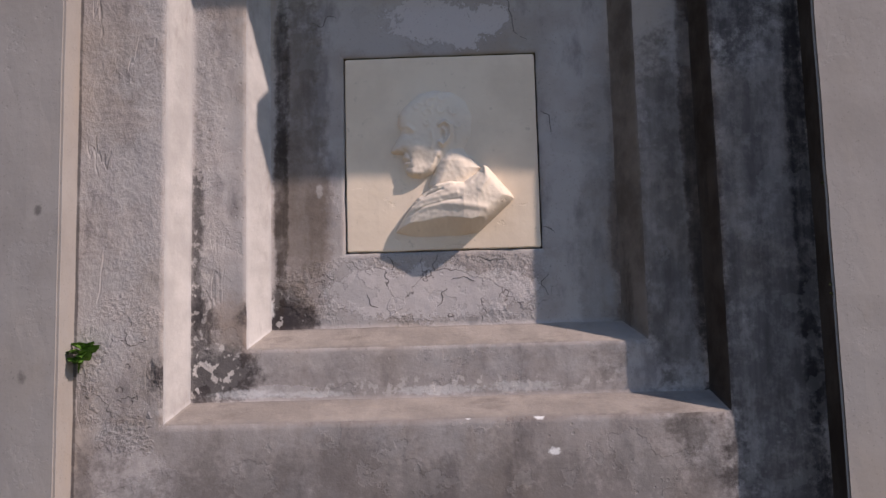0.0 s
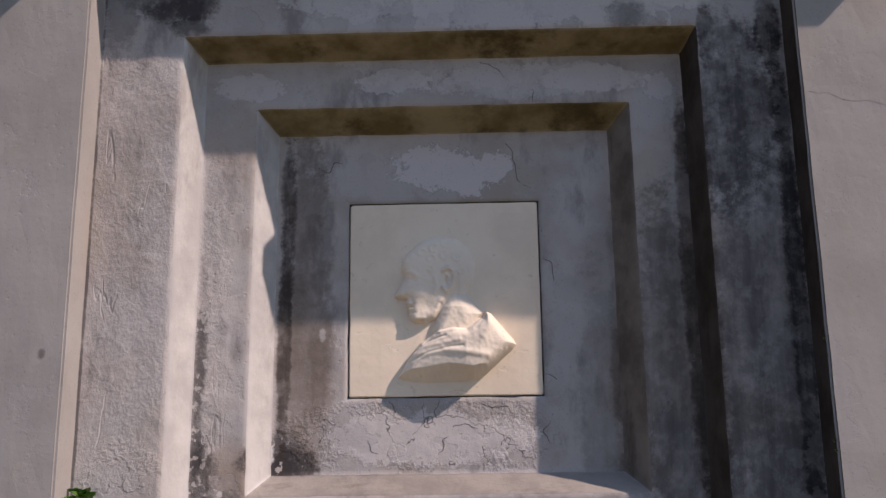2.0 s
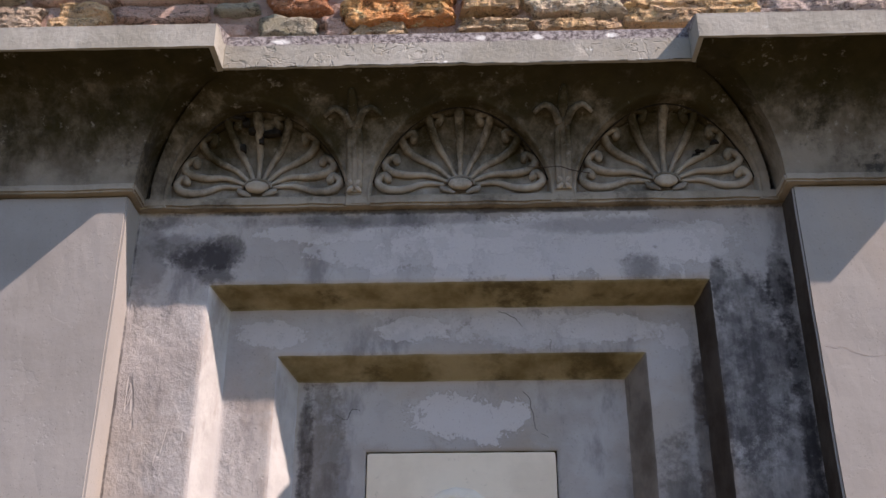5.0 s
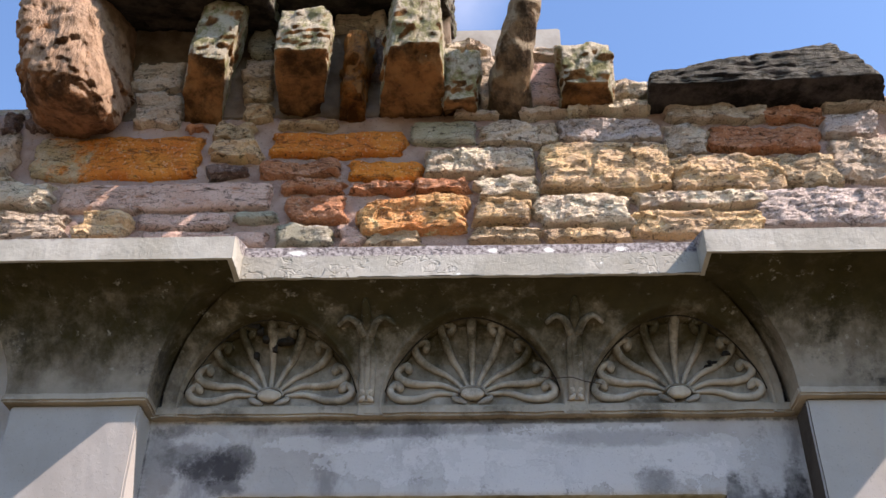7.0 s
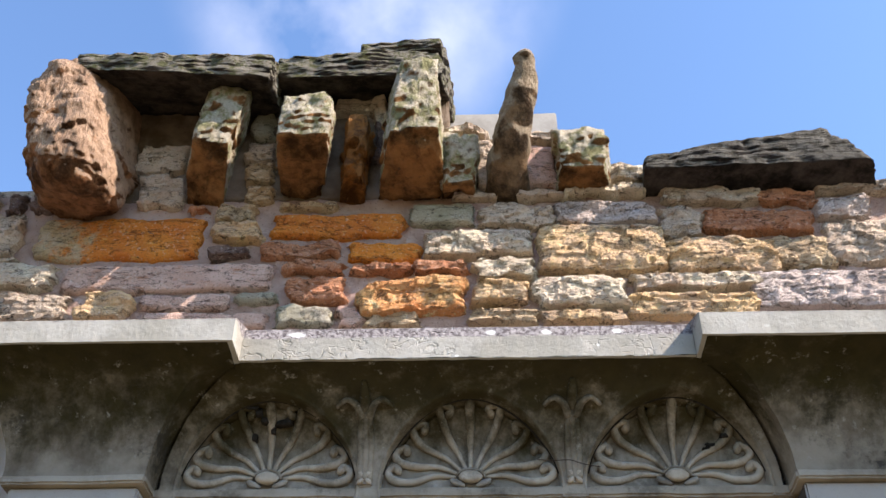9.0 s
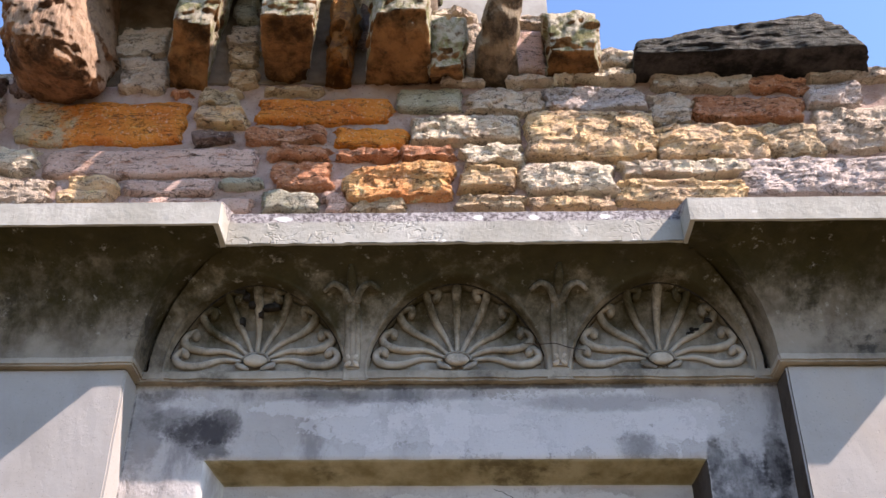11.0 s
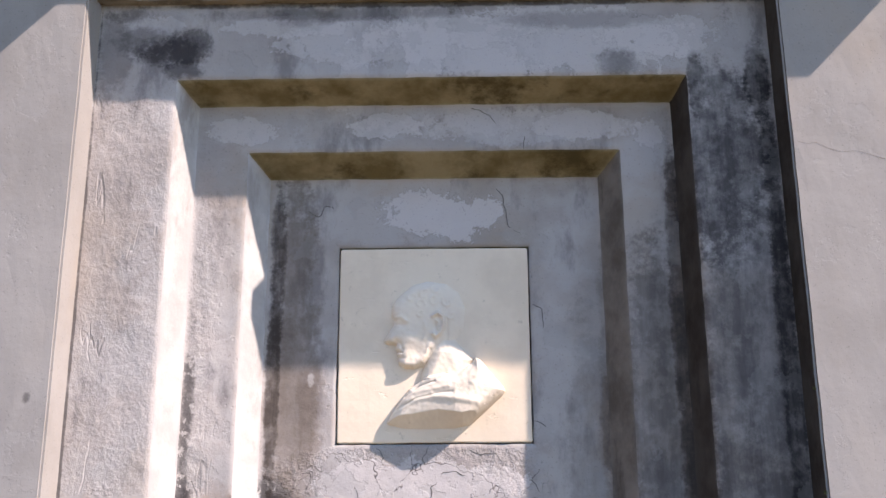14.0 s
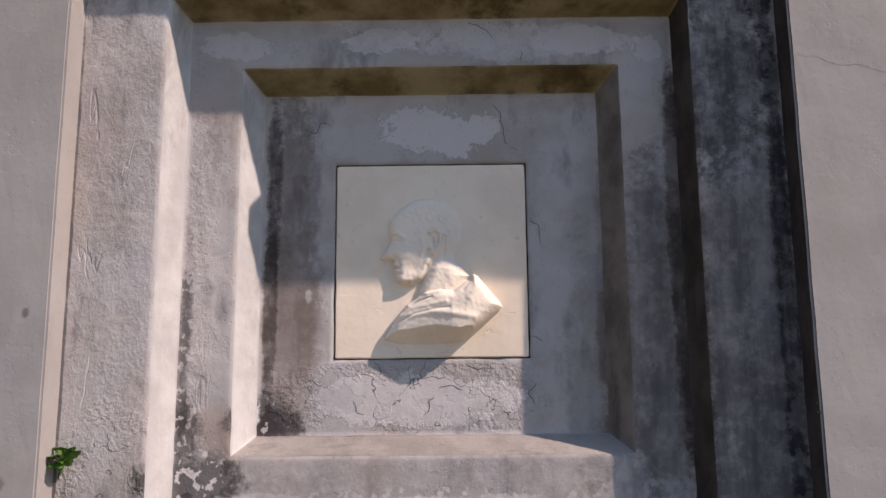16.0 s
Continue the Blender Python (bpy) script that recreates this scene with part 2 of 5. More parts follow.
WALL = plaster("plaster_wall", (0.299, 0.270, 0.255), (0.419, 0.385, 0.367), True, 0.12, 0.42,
               # first dark entry: shadow gap and dirt under the fillet, painted as a line
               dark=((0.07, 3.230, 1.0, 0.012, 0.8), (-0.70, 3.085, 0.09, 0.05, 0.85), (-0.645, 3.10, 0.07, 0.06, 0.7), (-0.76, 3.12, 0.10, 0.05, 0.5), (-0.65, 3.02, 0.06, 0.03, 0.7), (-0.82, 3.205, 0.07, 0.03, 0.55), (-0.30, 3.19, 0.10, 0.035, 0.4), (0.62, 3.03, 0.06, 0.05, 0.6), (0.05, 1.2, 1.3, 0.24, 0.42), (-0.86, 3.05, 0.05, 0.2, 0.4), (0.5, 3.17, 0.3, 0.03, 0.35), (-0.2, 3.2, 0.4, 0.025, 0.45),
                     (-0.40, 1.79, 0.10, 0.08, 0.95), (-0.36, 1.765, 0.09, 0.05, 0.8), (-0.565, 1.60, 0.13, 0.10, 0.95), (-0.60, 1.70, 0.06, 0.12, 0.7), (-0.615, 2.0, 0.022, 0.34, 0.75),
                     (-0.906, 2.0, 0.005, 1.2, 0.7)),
               # the streak at x 0.778 holds the right reveal's shade with its black staining
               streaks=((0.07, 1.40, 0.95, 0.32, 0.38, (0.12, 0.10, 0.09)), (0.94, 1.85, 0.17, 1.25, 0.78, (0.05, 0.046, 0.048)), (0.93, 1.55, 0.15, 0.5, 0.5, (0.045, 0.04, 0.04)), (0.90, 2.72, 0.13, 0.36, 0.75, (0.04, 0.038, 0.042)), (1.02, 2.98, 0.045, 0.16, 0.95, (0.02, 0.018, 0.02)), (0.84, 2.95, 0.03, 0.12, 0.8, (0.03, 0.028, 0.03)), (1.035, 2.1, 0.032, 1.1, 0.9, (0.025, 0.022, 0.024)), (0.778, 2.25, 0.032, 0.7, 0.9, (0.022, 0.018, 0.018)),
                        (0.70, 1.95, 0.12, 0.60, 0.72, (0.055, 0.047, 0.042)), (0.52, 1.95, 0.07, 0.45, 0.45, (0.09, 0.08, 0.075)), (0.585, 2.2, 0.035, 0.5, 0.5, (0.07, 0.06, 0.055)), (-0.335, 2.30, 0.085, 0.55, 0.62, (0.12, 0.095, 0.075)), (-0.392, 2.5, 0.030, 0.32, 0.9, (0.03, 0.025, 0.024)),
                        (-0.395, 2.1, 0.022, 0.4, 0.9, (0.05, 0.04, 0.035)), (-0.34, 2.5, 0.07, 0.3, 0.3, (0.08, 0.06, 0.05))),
               # first entry: pale skin that also brightens the shaded wall top by colour
               light=((0.38, 3.10, 0.52, 0.13, 0.65), (-0.10, 3.10, 0.30, 0.09, 0.5), (-0.74, 3.17, 0.10, 0.05, 0.5), (0.10, 3.00, 0.35, 0.16, 0.35), (0.35, 2.88, 0.42, 0.06, 0.35), (0.2, 3.14, 0.25, 0.06, 0.45), (-0.35, 3.16, 0.2, 0.04, 0.5), (0.76, 3.12, 0.2, 0.08, 0.5), (0.72, 2.86, 0.06, 0.06, 0.5), (0.08, 2.64, 0.21, 0.085, 0.8), (0.02, 1.85, 0.33, 0.09, 0.7), (0.05, 3.12, 0.08, 0.18, 0.55), (-0.74, 1.34, 0.13, 0.12, 0.5), (-0.40, 1.568, 0.12, 0.020, 0.7),
                      (0.55, 2.88, 0.2, 0.05, 0.4), (-0.05, 2.88, 0.12, 0.05, 0.6), (-0.50, 2.87, 0.13, 0.05, 0.5)),
               brown=((-0.34, 2.02, 0.09, 0.36, 0.4), (0.585, 1.95, 0.035, 0.3, 0.6), (0.79, 2.2, 0.04, 0.8, 0.6), (-0.5, 1.75, 0.1, 0.1, 0.5), (0.05, 1.50, 0.9, 0.025, 0.35), (0.05, 1.70, 0.6, 0.02, 0.35)),
               white=((0.353, 1.397, 0.016, 0.011, 1.0), (0.318, 1.487, 0.014, 0.010, 1.0), (0.13, 1.488, 0.008, 0.006, 1.0), (-0.283, 2.142, 0.011, 0.020, 0.25), (-0.43, 1.80, 0.016, 0.03, 0.6), (-0.47, 1.562, 0.09, 0.014, 0.45), (-0.30, 1.558, 0.10, 0.010, 0.35), (0.05, 1.562, 0.12, 0.014, 0.35), (0.28, 1.566, 0.10, 0.016, 0.3)),
               flecked=((-0.57, 1.63, 0.10, 0.10, 0.9), (-0.60, 1.95, 0.04, 0.4, 0.6), (-0.40, 1.78, 0.08, 0.07, 0.7), (0.1, 1.575, 0.5, 0.03, 0.5)),
               flaked=((0.04, 1.85, 0.42, 0.11, 0.8), (-0.76, 1.62, 0.13, 0.2, 0.5)))
# shade of sides turned from the sun, put in together with dark streaks
STAINED_SHADE = tinted("stained_shade_plaster", (0.036, 0.027, 0.022), (0.068, 0.056, 0.048), (1, 1, 0.15), (0.014, 0.010, 0.009))
PILASTER = plaster("plaster_pilaster", (0.265, 0.247, 0.232), (0.32, 0.30, 0.284), seams=0.0, relief=0.18, dark=((-1.0, 1.62, 0.014, 0.02, 0.5), (-0.97, 2.05, 0.012, 0.016, 0.6)))


def carved_stone(name, low, high, soot):
    """Carved sandstone with soot and green and ochre algae."""
    k = Mat(name)
    col = k.mix(k.step(k.noise(6.0, 6.0, 0.6), 0.35, 0.65), low, high)
    col = k.mix(k.math("MULTIPLY", k.step(k.noise(5.0, 9.0, 0.75, k.scaled((1, 1, 1), (5, 0, 9))), 0.50, 0.62), soot), col, (0.035, 0.032, 0.028))
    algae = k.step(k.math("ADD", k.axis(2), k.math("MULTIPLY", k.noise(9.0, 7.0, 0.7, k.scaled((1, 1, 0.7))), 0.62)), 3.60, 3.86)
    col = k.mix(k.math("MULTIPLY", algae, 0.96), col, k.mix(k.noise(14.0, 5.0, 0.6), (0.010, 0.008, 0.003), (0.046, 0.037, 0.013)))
    col = k.mix(k.math("MULTIPLY", k.step(k.noise(22.0, 6.0, 0.7), 0.6, 0.7), 0.45), col, (0.36, 0.34, 0.31))
    h = k.math("ADD", k.math("MULTIPLY", k.noise(60.0, 5.0, 0.7), 0.35), k.math("MULTIPLY", k.noise(18.0, 5.0), 0.6))
    return k.finish(col, h, 0.6, 0.008)


def dressed_slab():
    """Pale dressed cornice stone with pitted face, lichen rings and purple algae on its top."""
    k = Mat("dressed_slab")
    col = k.mix(k.step(k.noise(5.0, 6.0), 0.35, 0.65), (0.305, 0.29, 0.25), (0.395, 0.378, 0.338))
    k.sx, k.sz, k.fray = k.axis(0), k.axis(2), k.math("ADD", k.noise(45.0, 6.0, 0.75), 0.17)
    lich = k.step(k.cells(16.0, k.scaled((1, 1, 1.5))), 0.16, 0.10)
    col = k.mix(k.math("MULTIPLY", lich, k.step(k.noise(3.0, 2.0), 0.55, 0.6)), col, (0.74, 0.74, 0.72))
    high = k.step(k.math("ADD", k.axis(2), k.math("MULTIPLY", k.noise(30.0, 5.0), 0.05)), 3.668, 3.69)
    col = k.mix(k.math("MULTIPLY", high, 0.92), col, k.mix(k.step(k.noise(70.0, 5.0, 0.75), 0.38, 0.62), (0.07, 0.055, 0.06), (0.34, 0.31, 0.305)))
    for x, rx in ((-0.455, 0.030), (0.152, 0.017), (0.325, 0.017), (0.545, 0.020)):
        col = k.mix(k.spot(x, 3.672, rx, 0.011, 3.0), col, (0.62, 0.62, 0.60))
    wander = k.noise(20.0, 3.0, 0.5, k.scaled((1, 1, 1.3), (4, 0, 3)), 0.6)
    dents = k.math("SUBTRACT", 1.0, k.math("MULTIPLY", k.step(wander, 0.47, 0.50), k.step(wander, 0.545, 0.515)))
    dents = k.math("MAXIMUM", dents, k.math("MAXIMUM", k.step(k.sx, -0.61, -0.63), k.step(k.sx, 0.765, 0.785)))
    dents = k.math("MAXIMUM", dents, k.step(k.noise(9.0, 2.0), 0.56, 0.48))
    h = k.math("ADD", k.math("MULTIPLY", dents, 0.42), k.math("MULTIPLY", k.noise(50.0, 5.0, 0.7), 0.4))
    return k.finish(col, h, 0.8, 0.01)


def marble(name, color, dirty):
    k = Mat(name, 0.7)
    col = k.mix(k.step(k.noise(7.0, 6.0, 0.6), 0.35, 0.7), color, dirty)
    col = k.mix(k.math("MULTIPLY", k.step(k.noise(38.0, 5.0, 0.7), 0.62, 0.72), 0.35), col, (0.30, 0.24, 0.17))
    scars = k.step(k.noise(26.0, 6.0, 0.6, k.scaled((0.5, 1, 1.6), (2, 2, 2))), 0.62, 0.66)
    h = k.math("ADD", k.math("MULTIPLY", k.noise(70.0, 4.0), 0.2), k.math("MULTIPLY", scars, -0.5))
    return k.finish(col, h, 0.35, 0.006)


def rubble(name, color, second, third, strata=1.0, patch=()):
    """Weathered sandstone: bedded strata, lichen, two colours; each stone a little its own."""
    k = Mat(name, 0.92)
    color, second, third = (tuple(min(0.78, g * v) for g, v in zip((1.76, 1.64, 1.53), c)) for c in (color, second, third))
    rnd = k.random()
    k.sx, k.sz, k.fray = k.axis(0), k.axis(2), k.math("ADD", k.noise(12.0, 7.0, 0.7), 0.17)
    shift = k.n.new("ShaderNodeCombineXYZ")
    for n in range(3):
        k.put(shift.inputs[n], k.math("MULTIPLY", rnd, 13.0 + 5 * n))
    add = k.n.new("ShaderNodeVectorMath")
    add.operation = "ADD"
    k.put(add.inputs[0], k.pos), k.put(add.inputs[1], shift.outputs[0])
    k.pos = add.outputs[0]
    col = k.mix(k.step(k.noise(7.0, 7.0, 0.65), 0.35, 0.68), color, second)
    col = k.mix(k.step(k.noise(13.0, 6.0, 0.7, k.scaled((1, 1, 2.5))), 0.56, 0.70), col, third)
    # pale patch: lichen, plus sunlight on the stone's end put into the colour
    for x, z, rx, rz in patch:
        col = k.mix(k.math("MULTIPLY", k.spot(x, z, rx, rz, 6.0), 0.85), col, k.mix(k.noise(20.0, 4.0), (0.52, 0.40, 0.17), (0.55, 0.50, 0.42)))
    bed = k.noise(16.0, 5.0, 0.6, k.scaled((0.35, 0.6, 2.6)), 0.5)
    col = k.mix(k.math("MULTIPLY", k.step(bed, 0.42, 0.3), 0.6), col, k.mix(0.75, col, (0.03, 0.02, 0.015)))
    col = k.mix(k.math("MULTIPLY", rnd, 0.25), col, k.mix(0.5, col, (0.16, 0.12, 0.10)))
    col = k.mix(k.math("MULTIPLY", k.step(k.cells(95.0), 0.26, 0.18), 0.35), col, (0.05, 0.035, 0.03))
    col = k.mix(k.math("MULTIPLY", k.step(k.noise(75.0, 5.0, 0.75), 0.56, 0.64), 0.65), col, k.mix(0.5, col, (0.75, 0.70, 0.62)))
    col = k.mix(k.math("MULTIPLY", k.step(k.noise(33.0, 6.0, 0.75, k.scaled((1, 1, 1.8), (6, 6, 6))), 0.57, 0.63), 0.8), col, k.mix(0.85, col, (0.03, 0.025, 0.02)))
    col = k.mix(k.math("MULTIPLY", k.step(k.noise(120.0, 4.0, 0.8, k.scaled((0.7, 1, 1.6), (2, 8, 1))), 0.54, 0.66), 0.4), col, k.mix(0.6, col, (0.05, 0.035, 0.03)))
    vein = k.noise(9.0, 5.0, 0.6, k.scaled((0.5, 0.8, 1.6), (7, 3, 5)), 0.8)
    vein = k.math("MULTIPLY", k.step(vein, 0.488, 0.50), k.step(vein, 0.514, 0.502))
    col = k.mix(k.math("MULTIPLY", vein, 0.6), col, (0.03, 0.022, 0.018))
    h = k.math("ADD", k.math("MULTIPLY", bed, 1.1 * strata), k.math("MULTIPLY", k.noise(60.0, 8.0, 0.8), 0.8))
    h = k.math("SUBTRACT", h, k.math("MULTIPLY", vein, 0.35))
    h = k.math("ADD", h, k.math("MULTIPLY", k.step(k.cells(40.0, k.scaled((1, 1, 1.4))), 0.12, 0.3), 0.25 * strata))
    return k.finish(col, h, 1.0, 0.022)


STONES = {
    "O": rubble("orange_sandstone", (0.49, 0.165, 0.030), (0.39, 0.115, 0.022), (0.50, 0.25, 0.085), 0.35, ((-1.54, 4.42, 0.15, 0.15),)),
    "C": rubble("crumbling_orange_stone", (0.52, 0.28, 0.13), (0.40, 0.16, 0.06), (0.62, 0.47, 0.30)),
    "P": rubble("pink_grey_stone", (0.37, 0.255, 0.215), (0.42, 0.315, 0.275), (0.30, 0.15, 0.095), 0.4),
    "R": rubble("red_sandstone", (0.28, 0.125, 0.07), (0.35, 0.18, 0.11), (0.22, 0.095, 0.055)),
    "G": rubble("grey_stone", (0.30, 0.25, 0.205), (0.41, 0.345, 0.28), (0.17, 0.14, 0.11), 0.5),
    "Y": rubble("buff_stone", (0.46, 0.32, 0.185), (0.36, 0.27, 0.195), (0.50, 0.35, 0.19), 0.75),
    "W": rubble("pale_weathered_stone", (0.49, 0.405, 0.325), (0.35, 0.28, 0.225), (0.52, 0.43, 0.33), 0.75),
    "L": rubble("lilac_grey_stone", (0.38, 0.335, 0.325), (0.29, 0.252, 0.24), (0.45, 0.40, 0.375), 0.5),
    "D": rubble("dark_stone", (0.10, 0.07, 0.065), (0.15, 0.11, 0.10), (0.07, 0.055, 0.05)),
    "V": rubble("greenish_stone", (0.22, 0.22, 0.17), (0.28, 0.27, 0.23), (0.17, 0.17, 0.12), 0.5),
    "B": rubble("brownish_buff_stone", (0.36, 0.29, 0.20), (0.28, 0.21, 0.14), (0.44, 0.38, 0.29)),
}


def lichened(name, under, front, patch, grain=(1.6, 1, 0.8), warp=0.8):
    """Broken corbel stone: raw colour underneath, pale lichen where rain and light reach."""
    k = Mat(name, 0.93)
    normal = k.n.new("ShaderNodeNewGeometry").outputs["Normal"]
    sep = k.n.new("ShaderNodeSeparateXYZ")
    k.put(sep.inputs[0], normal)
    up = k.math("ADD", sep.outputs[2], k.math("MULTIPLY", k.math("SUBTRACT", k.noise(9.0, 6.0, 0.65), 0.5), 1.6))
    skin = k.mix(k.step(k.noise(18.0, 6.0, 0.7), 0.45, 0.6), front, patch)
    raw = k.mix(k.step(k.noise(7.0, 8.0, 0.7), 0.36, 0.62), tuple(1.4 * v for v in under), tuple(0.25 * v for v in under))
    col = k.mix(k.step(up, -0.45, -0.2), raw, skin)
    bed = k.noise(20.0, 6.0, 0.65, k.scaled(grain), warp)
    col = k.mix(k.math("MULTIPLY", k.step(bed, 0.42, 0.3), 0.55), col, k.mix(0.75, col, (0.03, 0.025, 0.02)))
    col = k.mix(k.math("MULTIPLY", k.step(k.noise(30.0, 7.0, 0.75, k.scaled((1, 1, 1), (4, 2, 6))), 0.57, 0.67), 0.7), col, k.mix(0.8, col, (0.03, 0.025, 0.02)))
    h = k.math("ADD", k.math("MULTIPLY", bed, 1.6), k.math("MULTIPLY", k.noise(50.0, 8.0, 0.75), 0.9))
    return k.finish(col, h, 1.0, 0.022)


def mortar_mat(name, low, high):
    k = Mat(name, 0.95)
    col = k.mix(k.step(k.noise(8.0, 6.0), 0.35, 0.65), low, high)
    col = k.mix(k.step(k.cells(70.0), 0.22, 0.12), col, (0.22, 0.15, 0.12))
    h = k.math("ADD", k.noise(60.0, 6.0, 0.75), k.math("MULTIPLY", k.noise(14.0, 4.0), 1.0))
    return k.finish(col, h, 0.9, 0.015)


def plain(name, a, b, scale, rough=0.8, bump=0.3):
    k = Mat(name, rough)
    n = k.noise(scale, 6.0, 0.65)
    return k.finish(k.mix(k.step(n, 0.35, 0.65), a, b), n, bump, 0.01)


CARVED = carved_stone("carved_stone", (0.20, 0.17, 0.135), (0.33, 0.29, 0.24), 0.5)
PANEL = carved_stone("dark_carved_stone", (0.17, 0.148, 0.12), (0.31, 0.272, 0.23), 0.5)
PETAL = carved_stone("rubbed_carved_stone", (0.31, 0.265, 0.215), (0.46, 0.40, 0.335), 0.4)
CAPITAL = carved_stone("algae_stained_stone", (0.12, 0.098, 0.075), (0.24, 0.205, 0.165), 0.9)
DARK_GAP = plain("soot_crust", (0.012, 0.011, 0.010), (0.03, 0.026, 0.024), 50.0, 0.95)
SLAB, MORTAR = dressed_slab(), mortar_mat("lime_mortar", (0.34, 0.225, 0.185), (0.46, 0.33, 0.275))
# darker copy of the mortar: shade of the recess between corbels in its colour
SHADED_MORTAR = mortar_mat("shaded_mortar", (0.13, 0.095, 0.065), (0.25, 0.19, 0.145))
CREAM = marble("cream_marble", (0.76, 0.645, 0.515), (0.68, 0.57, 0.45))
BUST = marble("worn_marble", (0.78, 0.68, 0.56), (0.69, 0.60, 0.50))
CRACK = plain("hairline_crack", (0.16, 0.11, 0.09), (0.22, 0.17, 0.14), 30.0)
JOINT = plain("dark_joint", (0.05, 0.045, 0.04), (0.10, 0.09, 0.08), 30.0)
CORBEL = lichened("lichened_corbel", (0.24, 0.115, 0.045), (0.48, 0.42, 0.32), (0.25, 0.235, 0.12))
PINK_CORBEL = lichened("pink_corbel", (0.27, 0.125, 0.06), (0.47, 0.31, 0.21), (0.33, 0.21, 0.14), (3.2, 1.2, 0.5), 0.3)
RAW = lichened("raw_orange_stone", (0.28, 0.11, 0.03), (0.33, 0.15, 0.05), (0.16, 0.08, 0.04))
FINGER = lichened("brown_weathered_stone", (0.20, 0.125, 0.07), (0.33, 0.26, 0.18), (0.24, 0.18, 0.12))
SLATE = lichened("mossy_flagstone", (0.07, 0.055, 0.045), (0.24, 0.22, 0.18), (0.11, 0.11, 0.055), (0.22, 0.4, 4.5), 0.25)
GREY_FLAG = lichened("dark_flagstone", (0.055, 0.045, 0.04), (0.15, 0.14, 0.12), (0.07, 0.065, 0.055), (0.22, 0.4, 4.5), 0.25)
COPING = plain("pale_coping_stone", (0.31, 0.29, 0.26), (0.39, 0.37, 0.335), 9.0, 0.9, 0.15)
LEAF = plain("leaf", (0.05, 0.13, 0.02), (0.10, 0.22, 0.04), 40.0, 0.55)
MOSS = plain("moss", (0.03, 0.04, 0.015), (0.06, 0.07, 0.03), 60.0, 0.95)
TWIG = plain("twig", (0.05, 0.035, 0.03), (0.09, 0.07, 0.055), 60.0)
WARM_GROUND = plain("warm_ground", (0.115, 0.09, 0.045), (0.17, 0.135, 0.075), 1.2, 0.95)


# ---- mesh helpers ----
def mesh_of(name, verts, faces, material, smooth=False):
    me = bpy.data.meshes.new(name)
    me.from_pydata([tuple(v) for v in verts], [], faces)
    me.materials.append(material)
    if smooth:
        me.polygons.foreach_set("use_smooth", [True] * len(me.polygons))
    me.validate()
    me.update()
    return me


def from_bm(name, bm, material, smooth=False):
    bmesh.ops.recalc_face_normals(bm, faces=bm.faces)
    me = bpy.data.meshes.new(name)
    bm.to_mesh(me)
    bm.free()
    me.materials.append(material)
    if smooth:
        me.polygons.foreach_set("use_smooth", [True] * len(me.polygons))
    return me


def part(name, me, parent, label=""):
    ob = new(name, me)
    ob.parent = parent
    return tagged(ob, label)


def thing(name, label, category, at=(0, 0, 0), group="", kind=""):
    ob = new(name)
    ob.location = at
    return tagged(ob, label, category, group, kind)


def grid_mesh(name, f, nu, nv, material, smooth=True):
    """A sheet of nu x nv cells; f takes u and v from 0 to 1 and gives a place."""
    verts = [f(i / nu, j / nv) for j in range(nv + 1) for i in range(nu + 1)]
    w = nu + 1
    faces = [(j * w + i, j * w + i + 1, (j + 1) * w + i + 1, (j + 1) * w + i) for j in range(nv) for i in range(nu)]
    return mesh_of(name, verts, faces, material, smooth)


def worn(p, size, scale):
    return size * noise.noise(p * scale)


def block(name, x0, x1, y0, y1, z0, z1, material, bevel=0.006, cell=0.05, wear=0.0025):
    """A dressed block with softened, slightly uneven edges."""
    bm = bmesh.new()
    bmesh.ops.create_cube(bm, size=1)
    bmesh.ops.transform(bm, matrix=Matrix.Translation(((x0 + x1) / 2, (y0 + y1) / 2, (z0 + z1) / 2)) @ Matrix.Diagonal((x1 - x0, y1 - y0, z1 - z0, 1)), verts=bm.verts)
    for axis, lo, hi in ((0, x0, x1), (1, y0, y1), (2, z0, z1)):
        n = min(int((hi - lo) / cell), 40)
        for i in range(1, n):
            co, no = Vector((0, 0, 0)), Vector((0, 0, 0))
            co[axis], no[axis] = lo + (hi - lo) * i / n, 1
            bmesh.ops.bisect_plane(bm, geom=bm.verts[:] + bm.edges[:] + bm.faces[:], plane_co=co, plane_no=no)
    sharp = [e for e in bm.edges if len(e.link_faces) == 2 and e.calc_face_angle() > 0.5]
    bmesh.ops.bevel(bm, geom=sharp, offset=bevel, segments=2, affect="EDGES")
    for v in bm.verts:
        v.co += Vector([worn(v.co + Vector((9 * n, 0, 0)), wear, 14) for n in range(3)])
    return from_bm(name, bm, material)


def tube(name, points, radii, material, sides=8, flat=1.0):
    """A round, tapered sweep through places; flat squeezes it towards the wall."""
    verts, faces = [], []
    for i, p in enumerate(points):
        a, b = points[max(i - 1, 0)], points[min(i + 1, len(points) - 1)]
        t = (b - a).normalized()
        s = t.cross(Vector((0, -1, 0)))
        s = s.normalized() if s.length > 1e-4 else Vector((1, 0, 0))
        o = s.cross(t).normalized()
        for j in range(sides):
            c = 2 * math.pi * j / sides
            verts.append(p + radii[i] * (math.cos(c) * s + flat * math.sin(c) * o))
    for i in range(len(points) - 1):
        for j in range(sides):
            k = (j + 1) % sides
            faces.append((i * sides + j, i * sides + k, (i + 1) * sides + k, (i + 1) * sides + j))
    faces += [tuple(range(sides))[::-1], tuple(range((len(points) - 1) * sides, len(points) * sides))]
    return mesh_of(name, verts, faces, material, True)


